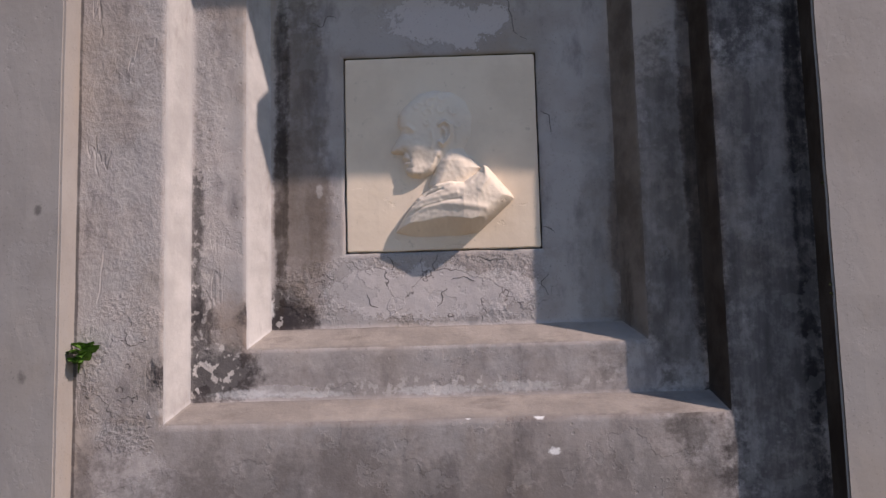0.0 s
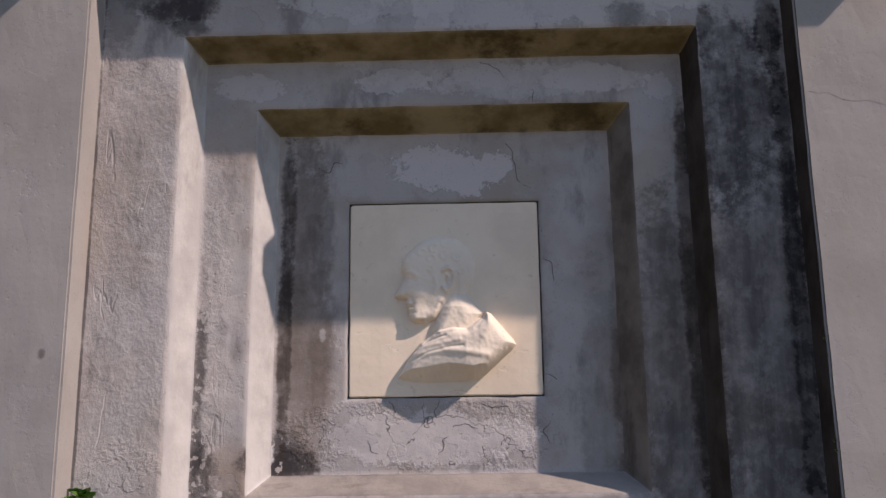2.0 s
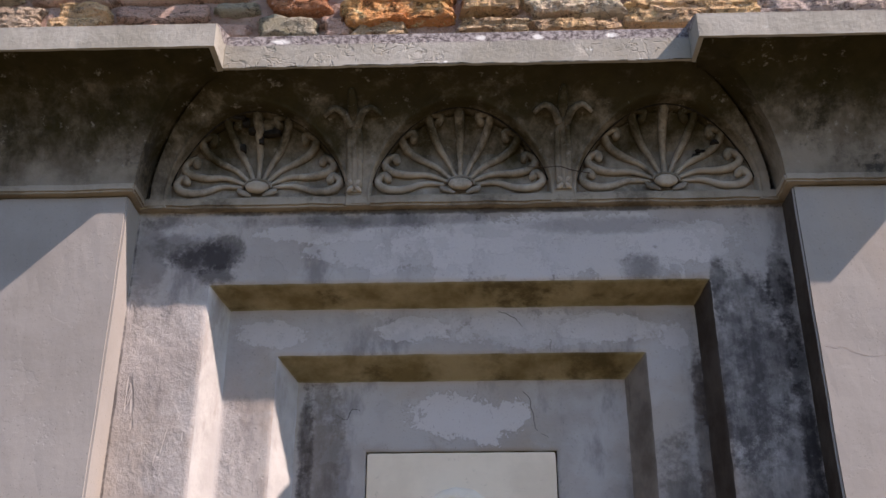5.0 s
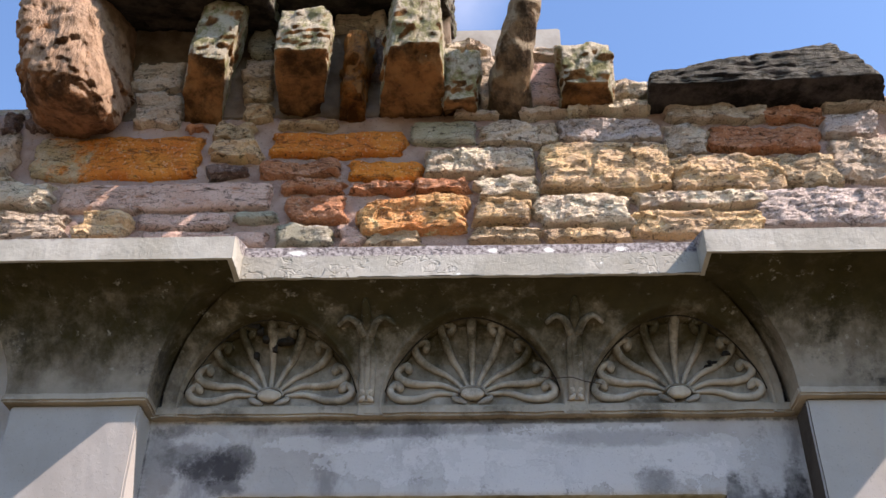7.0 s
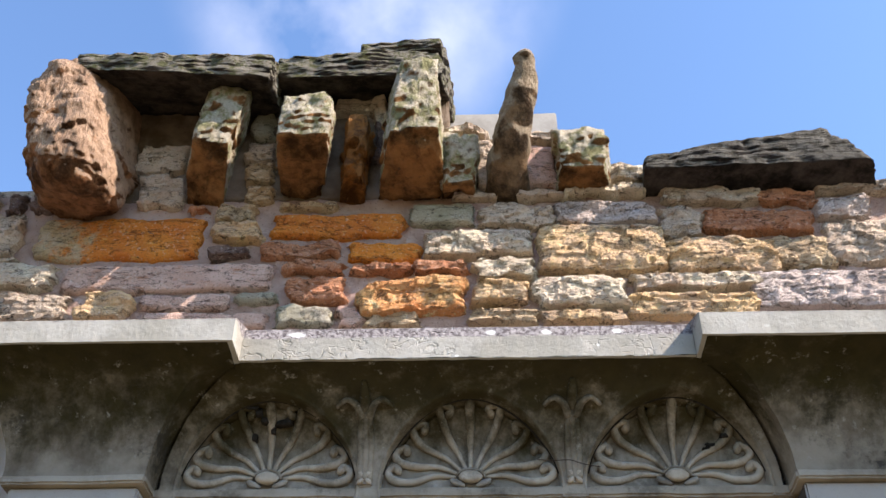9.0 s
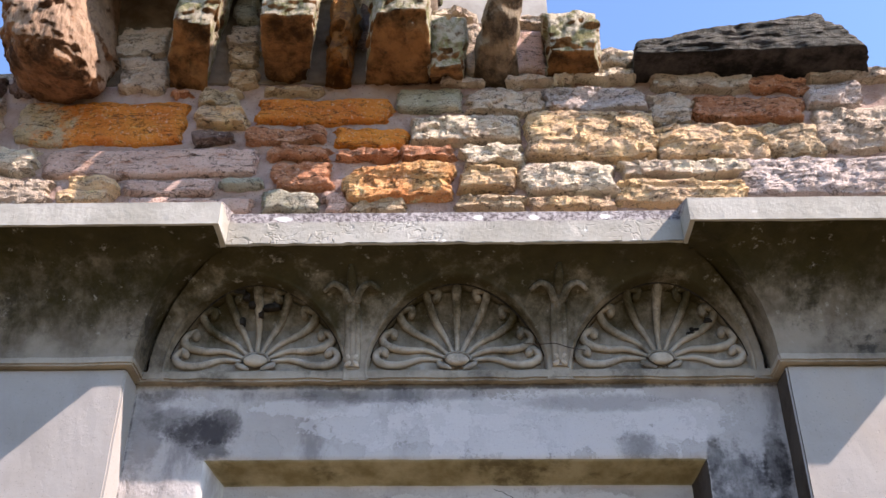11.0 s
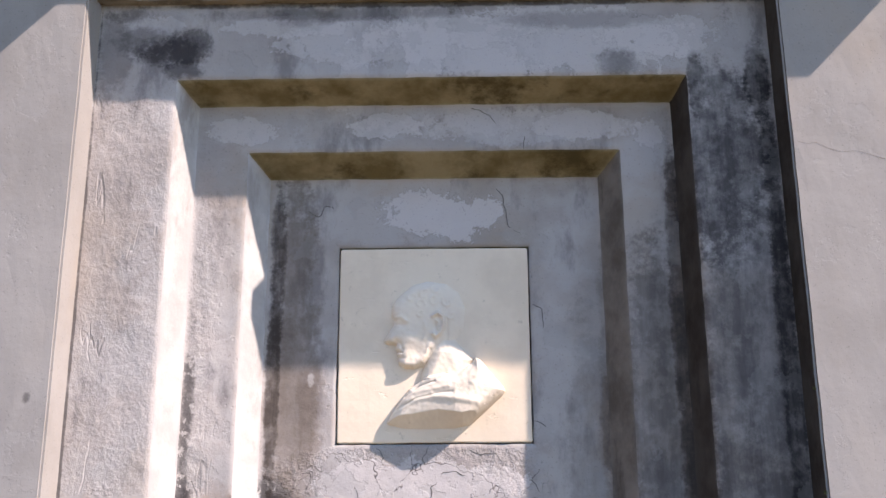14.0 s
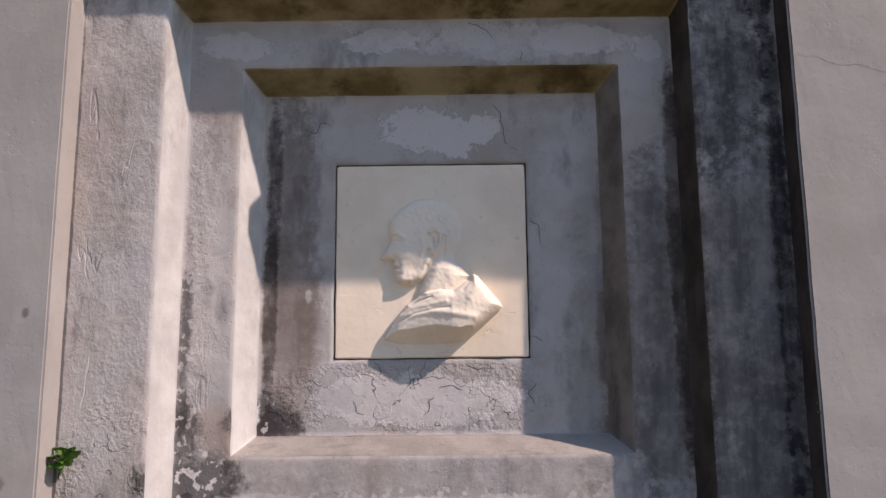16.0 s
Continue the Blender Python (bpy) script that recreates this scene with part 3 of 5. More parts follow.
def smooth_line(keys, n):
    """A Catmull-Rom line through key places."""
    out = []
    for i in range(len(keys) - 1):
        a, b, c, d = keys[max(i - 1, 0)], keys[i], keys[i + 1], keys[min(i + 2, len(keys) - 1)]
        for s in range(n):
            t = s / n
            out.append(0.5 * ((2 * b) + (c - a) * t + (2 * a - 5 * b + 4 * c - d) * t * t + (3 * b - a - 3 * c + d) * t ** 3))
    return out + [keys[-1]]


def facet(q, sx, sz):
    """Broken flats: each cell of the stone its own small tilted plane."""
    p = Vector((q.x * sx, q.y * sx, q.z * sz))
    c = noise.voronoi(p)[1][0]
    r = noise.noise_vector(c * 5.17)
    return 0.6 * r.y + 1.1 * r.x * (p.x - c.x) + 1.1 * r.z * (p.z - c.z)


def rough_stone(name, front, back, material, n=9, rough=0.02, seed=0.0, round_off=0.22, skew=(0.0, 0.0)):
    """A broken stone between a front and a back face. Each face: y, x0, x1, and the bottom and top heights at x0 and x1."""
    def corner(face, u, w):
        y, x0, x1, b0, t0, b1, t1 = face
        x0, x1 = x0 + skew[0] * w, x1 + skew[1] * w
        return Vector((x0 + (x1 - x0) * u, y, (b0 + (b1 - b0) * u) * (1 - w) + (t0 + (t1 - t0) * u) * w))

    verts, faces, index = [], [], {}
    mid = sum((corner(f, u, w) for f in (front, back) for u in (0, 1) for w in (0, 1)), Vector()) / 8

    def vert(i, j, k):
        if (i, j, k) not in index:
            a, b, c = (2 * v / n - 1 for v in (i, j, k))
            s = Vector((a, b, c))
            s = s.lerp(s.normalized() * 1.18, min(0.85, 1.7 * round_off * max(0.0, s.length - 1)))
            u, v, w = ((q + 1) / 2 for q in s)
            p = corner(front, u, w).lerp(corner(back, u, w), v)
            out = (p - mid).normalized()
            q = p + Vector((seed * 3.1, seed * 1.7, seed * 2.3))
            d = noise.noise(q * 3.2) * 1.2 + facet(q, 8.0, 8.0) * 1.1 + facet(q, 21.0, 26.0) * 0.6 + noise.noise(q * 16) * 0.7 + abs(noise.noise(Vector((q.x * 9, q.y * 9, q.z * 34)))) * 0.7 + noise.noise(q * 40) * 0.3
            index[i, j, k] = len(verts)
            verts.append(p + out * rough * d)
        return index[i, j, k]

    for i in range(n):
        for j in range(n):
            for f in (lambda a, b: (a, b, 0), lambda a, b: (b, a, n), lambda a, b: (b, 0, a)[::1], lambda a, b: (a, n, b), lambda a, b: (0, a, b), lambda a, b: (n, b, a)):
                faces.append(tuple(vert(*f(i + di, j + dj)) for di, dj in ((0, 0), (0, 1), (1, 1), (1, 0))))
    me = mesh_of(name, verts, faces, material, False)
    bm = bmesh.new()
    bm.from_mesh(me)
    bpy.data.meshes.remove(me)
    return from_bm(name, bm, material, True)


# ---- ground: out of view, its pale warm tone chosen to bounce fill light ----
ground = new("ground", grid_mesh("ground", lambda u, v: Vector(((u - 0.5) * 4000, (v - 0.5) * 4000, 0.0)), 8, 8, WARM_GROUND))
tagged(ground, "unseen ground round the monument, in an assumed pale warm tone", "ground", kind="structure")


# ---- rendered wall with its double-stepped niche ----
def niche_wall():
    bm = bmesh.new()

    def sheet(a, b, c, d, nv):
        """A four-sided sheet from a round to d, in nv rows of cells."""
        nu = 110
        rows = [[bm.verts.new((a.lerp(b, i / nu)).lerp(d.lerp(c, i / nu), j / nv)) for i in range(nu + 1)] for j in range(nv + 1)]
        for j in range(nv):
            for i in range(nu):
                bm.faces.new((rows[j][i], rows[j][i + 1], rows[j + 1][i + 1], rows[j + 1][i]))

    def corners(r):
        x0, x1, z0, z1, y = r
        return [Vector((x0, y, z0)), Vector((x1, y, z0)), Vector((x1, y, z1)), Vector((x0, y, z1))]

    def ring(outer, inner, rows):
        o, i = corners(outer), corners(inner)
        for n in range(4):
            m = (n + 1) % 4
            sheet(o[n], o[m], i[m], i[n], rows)

    near = (-0.95, 1.09, 1.12, 3.29, 0.0)
    ring((-2.6, 2.6, -0.05, 3.66, 0.0), near, 7)
    ring(near, N1, 18)
    ring(N1, N1B, 9)
    ring(N1B, N2, 12)
    ring(N2, N2B, 9)
    gap = 0.004
    hole = (PLAQUE[0] - gap, PLAQUE[1] + gap, PLAQUE[2] - gap, PLAQUE[3] + gap, 0.220)
    ring(N2B, hole, 16)
    ring(hole, (*hole[:4], 0.262), 3)
    bmesh.ops.remove_doubles(bm, verts=bm.verts, dist=0.0005)
    bmesh.ops.recalc_face_normals(bm, faces=bm.faces)
    if sum(f.normal.y for f in bm.faces) > 0:
        bmesh.ops.reverse_faces(bm, faces=bm.faces)
    for f in bm.faces:
        n = f.normal
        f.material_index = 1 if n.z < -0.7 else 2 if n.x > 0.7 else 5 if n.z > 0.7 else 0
        # right reveals face away from the sun: shade and stain in their plaster
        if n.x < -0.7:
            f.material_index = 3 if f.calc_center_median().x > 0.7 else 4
        f.smooth = f.calc_center_median().y < 0.215 or n.y < -0.9
    soft = [v for v in bm.verts if v.co.y < 0.2195 and -0.9 < v.co.x < 1.04 and 1.2 < v.co.z < 3.2]
    for _ in range(1):
        bmesh.ops.smooth_vert(bm, verts=soft, factor=0.5, use_axis_x=True, use_axis_y=True, use_axis_z=True)
    for v in bm.verts:
        p = v.co.copy()
        v.co.y += worn(p, 0.0022, 9) + worn(p, 0.0012, 38)
        v.co.x += worn(p + Vector((5, 0, 0)), 0.0018, 22)
        v.co.z += worn(p + Vector((0, 0, 5)), 0.0018, 22)
    me = bpy.data.meshes.new("wall_front")
    bm.to_mesh(me)
    bm.free()
    me.materials.append(WALL)
    return me


wall = new("wall_front", niche_wall())
# soffit faces: algae stain plus the dim bounced light, held in the colour
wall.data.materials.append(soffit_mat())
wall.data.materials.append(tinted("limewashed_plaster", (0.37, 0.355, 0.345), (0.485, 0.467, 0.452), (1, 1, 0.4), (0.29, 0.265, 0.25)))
wall.data.materials.append(STAINED_SHADE)
wall.data.materials.append(tinted("brown_stained_shade_plaster", (0.105, 0.088, 0.075), (0.20, 0.172, 0.15), (1, 1, 0.2), (0.06, 0.045, 0.036)))
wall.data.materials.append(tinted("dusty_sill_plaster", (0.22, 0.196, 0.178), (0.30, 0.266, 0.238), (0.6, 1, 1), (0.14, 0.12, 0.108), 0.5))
tagged(wall, "weathered grey rendered wall with a double-stepped square niche", "wall", kind="structure")


def wall_crack(keys, y, wide=0.0011):
    """An open crack or a lifted edge of the render skin."""
    line = smooth_line([Vector((x, y, z)) for x, z in keys], 5)
    for p in line[1:-1]:
        p += Vector((worn(p, 0.006, 60), 0, worn(p + Vector((4, 0, 0)), 0.006, 60)))
    n = len(line) - 1
    part("crack", tube("crack", line, [wide * (0.35 + 0.65 * math.sin(math.pi * i / n)) for i in range(n + 1)], JOINT, 5, 0.6), wall, "dark open crack in the render skin")


for keys in (((0.235, 2.732), (0.262, 2.722), (0.284, 2.693), (0.292, 2.640), (0.302, 2.600), (0.336, 2.578)), ((-0.205, 1.925), (-0.186, 1.893), (-0.168, 1.872), (-0.166, 1.850)),
             ((-0.150, 1.842), (-0.140, 1.812), (-0.118, 1.798)), ((0.050, 1.796), (0.068, 1.812), (0.066, 1.836), (0.080, 1.852)), ((0.095, 1.872), (0.130, 1.880), (0.170, 1.862)),
             ((0.170, 1.940), (0.215, 1.925), (0.255, 1.928)), ((0.205, 1.860), (0.222, 1.826), (0.255, 1.812)), ((0.362, 2.020), (0.385, 2.012), (0.394, 2.000)), ((0.372, 1.885), (0.352, 1.855), (0.372, 1.822)),
             ((0.366, 2.36), (0.392, 2.345), (0.396, 2.29)), ((-0.305, 2.655), (-0.272, 2.640), (-0.250, 2.672), (-0.228, 2.662)), ((-0.09, 1.945), (-0.07, 1.925), (-0.075, 1.905))):
    wall_crack(keys, 0.2195)
for keys in (((0.170, 2.945), (0.215, 2.936), (0.245, 2.915), (0.264, 2.890)), ((-0.635, 2.905), (-0.634, 2.86), (-0.636, 2.81)), ((0.345, 2.808), (0.347, 2.83), (0.345, 2.85))):
    wall_crack(keys, 0.1135)
core = new("wall_core", block("wall_core", -2.6, 2.6, 0.263, 0.9, -0.05, 3.80, MORTAR, 0.01, 0.4))
tagged(core, "solid masonry core behind the rendered wall", "wall", kind="structure")


# ---- pilasters ----
def pilaster(x0, x1, label):
    ob = thing("pilaster", label, "pilaster", ((x0 + x1) / 2, 0, 0), "pilasters beside the niche")
    cx = (x0 + x1) / 2
    half = (x1 - x0) / 2
    shaft = part("shaft", block("shaft", -half, half, -PD, 0.03, -0.02, 3.238, PILASTER, 0.006, 0.03, 0.0016), ob)
    shaft.data.materials.append(STAINED_SHADE)
    # the right shaft's inner side has its shade put in as near-black plaster
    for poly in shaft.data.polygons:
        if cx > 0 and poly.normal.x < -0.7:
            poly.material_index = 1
    part("necking", block("necking", -half - 0.024, half + 0.024, -PD - 0.028, 0.02, 3.2395, Z_NECK, CARVED, 0.006, 0.03, 0.003), ob, "weathered projecting stone necking")
    return ob


pilaster(XL - PW, XL, "pale grey rendered pilaster with a stone necking, sunlit below")
right_pilaster = pilaster(XR, XR + PWR, "pale grey rendered pilaster with a stone necking, cracked skin")


crack_line = smooth_line([Vector((x, -PD - 0.0004, z)) for x, z in ((-0.190, 2.736), (-0.16, 2.727), (-0.14, 2.731), (-0.10, 2.710), (-0.06, 2.703), (-0.03, 2.705), (0.02, 2.688), (0.06, 2.676))], 5)
part("crack", tube("crack", crack_line, [0.00025] * len(crack_line), CRACK, 5), right_pilaster, "hairline crack in the render")


# ---- entablature: cove, cornice slabs, carved fans ----
def cove(z):
    """How far the hollow of the cove stands out at a height."""
    s = min(max((z - Z_NECK) / (Z_SOFFIT - Z_NECK), 0.0), 1.0)
    return 0.018 + 0.254 * (1 - math.sqrt(max(0.0, 1 - s * s)))


FANS = (-0.545, 0.083, 0.713)
FAN_Z, FAN_R, LUNETTE = 3.279, 0.277, 1.10


def field(z):
    """How far the sunk field of a lunette stands out at a height."""
    return max(0.006, cove(z) - 0.048)


def frieze(x, z):
    """Depth of the carved frieze between the pilasters: cove, sunk lunettes, a groove beside each capital."""
    q = cove(z) + 0.013
    for c in FANS:
        d = math.hypot(x - c, (z - FAN_Z) * LUNETTE)
        if d < FAN_R:
            s = min(1.0, (FAN_R - d) / 0.007)
            cut = max(0.0, 1 - abs(FAN_R - d - 0.006) / 0.006)
            return -max(0.004, q + (field(z) - q) * s - 0.022 * cut)
        if d < FAN_R + 0.010:
            q += 0.004 * math.sin(math.pi * (d - FAN_R) / 0.010)
    side = min(x - XL, XR - x) - cove(z)
    if side < 0.016:
        wander = 0.004 * noise.noise(Vector((z * 14, 0, x)))
        q -= 0.040 * min(1.0, max(0.0, (0.016 + wander - side) / 0.005))
    return -max(0.006, q)


entab = thing("entablature", "sooty carved stone frieze under a pale projecting cornice", "cornice", (0, 0, Z_NECK))
inv = Matrix.Translation((0, 0, -Z_NECK))


def fixed(name, me, parent=None, label=""):
    """A part whose mesh is given in world places."""
    me.transform(inv)
    return part(name, me, parent or entab, label)


def frieze_point(u, v):
    x, z = XL - 0.01 + (XR - XL + 0.02) * u, Z_NECK - 0.03 + (Z_SOFFIT - Z_NECK + 0.032) * v
    p = Vector((x, frieze(x, z), z))
    p.y += worn(p, 0.004, 16) + worn(p, 0.002, 50)
    return p


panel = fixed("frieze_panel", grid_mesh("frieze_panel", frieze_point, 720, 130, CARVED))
# sunk lunette fields get a slightly darker stone than the cove
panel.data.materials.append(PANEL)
for poly in panel.data.polygons:
    if any(math.hypot(poly.center.x - c, (poly.center.z + Z_NECK - FAN_Z) * LUNETTE) < FAN_R for c in FANS):
        poly.material_index = 1
# shade of the deep gap beside each capital, put in as black faces
panel.data.materials.append(DARK_GAP)
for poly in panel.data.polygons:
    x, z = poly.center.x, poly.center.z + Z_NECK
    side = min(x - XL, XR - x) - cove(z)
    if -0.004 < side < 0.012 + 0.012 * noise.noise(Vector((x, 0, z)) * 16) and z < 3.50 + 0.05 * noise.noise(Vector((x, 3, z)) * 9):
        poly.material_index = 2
# a thin black line of uneven width along each lunette's edge
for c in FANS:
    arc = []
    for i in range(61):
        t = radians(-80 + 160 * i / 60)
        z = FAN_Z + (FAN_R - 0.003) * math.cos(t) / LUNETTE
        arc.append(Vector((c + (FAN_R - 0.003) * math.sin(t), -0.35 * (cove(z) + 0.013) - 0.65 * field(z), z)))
    fixed("groove_line", tube("groove_line", arc, [0.0012 + 0.0040 * max(0.0, 0.55 + noise.noise(p * 9)) for p in arc], DARK_GAP, 6), label="black line in the groove round the fan")
fixed("fillet", block("fillet", XL + 0.002, XR - 0.002, -0.034, 0.05, 3.2365, 3.272, CARVED, 0.007, 0.03, 0.004), label="chipped stone fillet under the fans")


def block_cove(x0, x1):
    """The hollow capital over a pilaster, flaring on three sides."""
    levels, per = 26, ((0, 0), (0, 1), (1, 1), (1, 0))
    verts, faces = [], []
    for i in range(levels + 1):
        z = Z_NECK - 0.004 + (Z_SOFFIT + 0.004 - Z_NECK) * i / levels
        q = cove(z) + 0.002
        ring = [(x0 - q, 0.05), (x0 - q, -PD - q), (x1 + q, -PD - q), (x1 + q, 0.05)]
        for a, b in zip(ring, ring[1:]):
            for s in range(15):
                p = Vector((a[0] + (b[0] - a[0]) * s / 14, a[1] + (b[1] - a[1]) * s / 14, z))
                verts.append(p + Vector((worn(p, 0.003, 18), worn(p + Vector((3, 0, 0)), 0.003, 18), 0)))
    w = 45
    for i in range(levels):
        for j in range(w - 1):
            faces.append((i * w + j, i * w + j + 1, (i + 1) * w + j + 1, (i + 1) * w + j))
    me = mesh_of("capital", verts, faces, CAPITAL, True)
    bm = bmesh.new()
    bm.from_mesh(me)
    bmesh.ops.remove_doubles(bm, verts=bm.verts, dist=0.0006)
    for e in bm.edges:
        e.smooth = not (len(e.link_faces) == 2 and e.calc_face_angle() > 0.6)
    bpy.data.meshes.remove(me)
    return from_bm("capital", bm, CAPITAL, True)


def cornice_slab(x0, x1, front, rise, fascia=0.0, back=0.30):
    """A slab with a weathered, sloping top."""
    bm = bmesh.new()
    n = max(2, int((x1 - x0) / 0.02))
    run = back - front
    ring = [(front, Z_SOFFIT), (front, (Z_SOFFIT + Z_SLAB) / 2), (front, Z_SLAB - 0.006), (front + 0.010, Z_SLAB), (front + 0.016, Z_SLAB + 0.004 + fascia), (front + 0.1, Z_SLAB + fascia + rise * 0.1), (back, Z_SLAB + fascia + rise * run), (back, Z_SOFFIT), (front + 0.05, Z_SOFFIT)]
    rows = []
    for i in range(n + 1):
        x = x0 + (x1 - x0) * i / n
        row = []
        for y, z in ring:
            p = Vector((x, y, z))
            row.append(bm.verts.new(p + Vector((0, worn(p, 0.0015, 20), worn(p + Vector((0, 4, 0)), 0.0006, 13)))))
        rows.append(row)
    for a, b in zip(rows, rows[1:]):
        for k in range(len(ring)):
            bm.faces.new((a[k], a[(k + 1) % len(ring)], b[(k + 1) % len(ring)], b[k]))
    bm.faces.new(rows[0]), bm.faces.new(rows[-1])
    return from_bm("cornice_slab", bm, SLAB)


SL, SR = XL + Q + 0.007, XR - Q - 0.005
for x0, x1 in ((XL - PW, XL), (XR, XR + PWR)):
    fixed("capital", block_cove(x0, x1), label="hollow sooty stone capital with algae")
fixed("cornice_slab", cornice_slab(XL - PW - Q, SL, -Q - PD, 0.40))
fixed("cornice_slab", cornice_slab(SR, XR + PWR + Q, -Q - PD, 0.40))
fixed("cornice_slab", cornice_slab(SL + 0.001, SR - 0.001, -Q, 0.5, 0.036), label="pale cornice slab with purple lichen on its top")
for x0, x1 in ((-2.6, XL - PW - Q - 0.002), (XR + PWR + Q + 0.002, 2.6)):
    fixed("cornice_slab", cornice_slab(x0, x1, -Q, 0.5, 0.036))


def on_lunette(c, r, a):
    """A place on the sunk fan field: r out from the fan's foot at a degrees from upright."""
    x, z = c + 1.045 * r * math.sin(radians(a)), FAN_Z + 0.008 + 1.015 * r * math.cos(radians(a))
    return Vector((x, -field(z) - 0.006, z))


def fan(c, broken):
    ob = new("fan_ornament")
    ob.parent = entab
    tagged(ob, "carved fan of nine curling petals" + (" with black gaps at its broken tips" if broken else ""))
    for a in (-83, -64, -43, -21, 0, 21, 43, 64, 83):
        if a == 0:
            keys = [(0.05, 0), (0.12, 0), (0.19, 0), (0.232, 0), (0.246, 0)]
            radii = (0.0075, 0.010, 0.016, 0.019, 0.010)
        else:
            low = 1.0 if abs(a) > 75 else 0.0
            keys = [(0.05, 0.72 * a), (0.11, 0.90 * a), (0.165, (1.07 - 0.03 * low) * a), (0.213, (1.10 - 0.05 * low) * a), (0.240, (1.06 - 0.05 * low) * a), (0.247, (0.985 - 0.03 * low) * a),
                    (0.233, math.copysign(abs(a) - 7.0, a) - 0.02 * low * a), (0.221, math.copysign(abs(a) - 4.5, a) - 0.02 * low * a)]
            radii = (0.0065, 0.0098, 0.0135, 0.0155, 0.0150, 0.0130, 0.0130, 0.016)
        line = smooth_line([on_lunette(c, r, b) for r, b in keys], 5)
        rr = [0.88 * float(r) for r in np.interp(np.linspace(0, 1, len(line)), np.linspace(0, 1, len(radii)), radii)]
        tip = (line[-1] - line[-2]).normalized()
        line += [line[-1] + tip * 0.010, line[-1] + tip * 0.016]
        rr += [0.7 * rr[-1], 0.15 * rr[-1]]
        me = tube("petal", line, rr, PETAL, 9, 1.15)
        fixed("petal", me, ob)
    bm = bmesh.new()
    bmesh.ops.create_uvsphere(bm, u_segments=24, v_segments=12, radius=1)
    bmesh.ops.transform(bm, matrix=Matrix.Translation((c, -0.024, FAN_Z + 0.030)) @ Matrix.Diagonal((0.037, 0.018, 0.021, 1)), verts=bm.verts)
    for v in bm.verts:
        v.co.y = max(v.co.y, -0.037) + worn(v.co, 0.004, 45)
    fixed("rosette", from_bm("rosette", bm, PETAL, True), ob)
    rim = [Vector((c + 0.042 * math.cos(t), -0.026, FAN_Z + 0.030 + 0.026 * math.sin(t))) for t in (math.pi * (i / 14 - 0.05) for i in range(15))]
    fixed("rosette_rim", tube("rosette_rim", rim, [0.0045] * 15, PANEL, 7), ob)
    for s in (-1, 1):
        wedge = [Vector((c + s * 0.018, -0.022, FAN_Z + 0.000)), Vector((c + s * 0.036, -0.026, FAN_Z + 0.006)), Vector((c + s * 0.054, -0.022, FAN_Z + 0.017)), Vector((c + s * 0.060, -0.018, FAN_Z + 0.026))]
        line = smooth_line(wedge, 4)
        fixed("bud", tube("bud", line, [0.004 + 0.006 * math.sin(math.pi * i / (len(line) - 1)) for i in range(len(line))], PANEL, 8, 0.7), ob)

    # black pieces added for the dark holes where petals are missing
    dark_gaps = ((0.236, -14, 0.020, 0.008), (0.222, -10, 0.012, 0.014), (0.200, -4, 0.016, 0.008), (0.182, 2, 0.008, 0.022), (0.196, 10, 0.020, 0.007), (0.205, 15, 0.012, 0.012), (0.165, -18, 0.008, 0.012)) if broken else ((0.150, 42, 0.016, 0.004), (0.170, 44, 0.016, 0.005), (0.215, 46, 0.008, 0.005))
    for n, (r, a, w, h) in enumerate(dark_gaps if c != FANS[1] else ()):
        p = on_lunette(c, r, a)
        me = rough_stone("soot_crust", (p.y - 0.012, p.x - w, p.x + w, p.z - h, p.z + h, p.z - h, p.z + h), (p.y + 0.01, p.x - w, p.x + w, p.z - h, p.z + h, p.z - h, p.z + h), DARK_GAP, 9, 0.007, n + 3.3 * c, 0.5)
        fixed("soot_crust", me, ob, "black piece standing for the dark gaps in broken petals")


for c in FANS:
    fan(c, c == FANS[0])


def stem(x):
    ob = new("stem_ornament")
    ob.parent = entab
    tagged(ob, "carved upright stem with curling leaves between the fans")
    at = lambda dx, z, out=0.0: Vector((x + dx, -cove(z) - 0.018 - out, z))
    for dx, r in ((-0.016, 0.010), (0.016, 0.010), (0.0, 0.011)):
        line = smooth_line([at(dx * 0.9, 3.295, 0.0), at(dx, 3.363), at(dx, 3.433), at(dx * 0.6, 3.488)], 5)
        fixed("stalk", tube("stalk", line, [r] * len(line), CARVED, 8, 0.8), ob)
    for s in (-1, 1):
        line = smooth_line([at(s * 0.010, 3.473), at(s * 0.028, 3.500, 0.008), at(s * 0.058, 3.510, 0.012), at(s * 0.088, 3.494, 0.010)], 6)
        fixed("leaf", tube("leaf", line, [0.015 - 0.008 * i / (len(line) - 1) for i in range(len(line))], PETAL, 8, 0.8), ob)
    line = smooth_line([at(0, 3.483), at(0, 3.523, 0.003), at(0, 3.550, 0.002)], 5)
    fixed("bud", tube("bud", line, [0.008, 0.011, 0.013, 0.015, 0.016, 0.016, 0.015, 0.013, 0.011, 0.009, 0.006], CARVED, 10, 0.8), ob)
    fixed("square_rosette", block("square_rosette", x - 0.028, x + 0.028, -0.040, 0.0, 3.274, 3.326, PANEL, 0.006, 0.012, 0.004), ob)
    for turn in (45, 135, 225, 315):
        d = Vector((math.cos(radians(turn)), 0, math.sin(radians(turn))))
        line = smooth_line([Vector((x, -0.041, 3.300)) + d * r for r in (0.004, 0.013, 0.022, 0.030)], 3)
        fixed("rosette_petal", tube("rosette_petal", line, [0.002 + 0.0065 * math.sin(math.pi * i / (len(line) - 1)) for i in range(len(line))], PETAL, 7), ob)


for x in (-0.242, 0.400):
    stem(x)

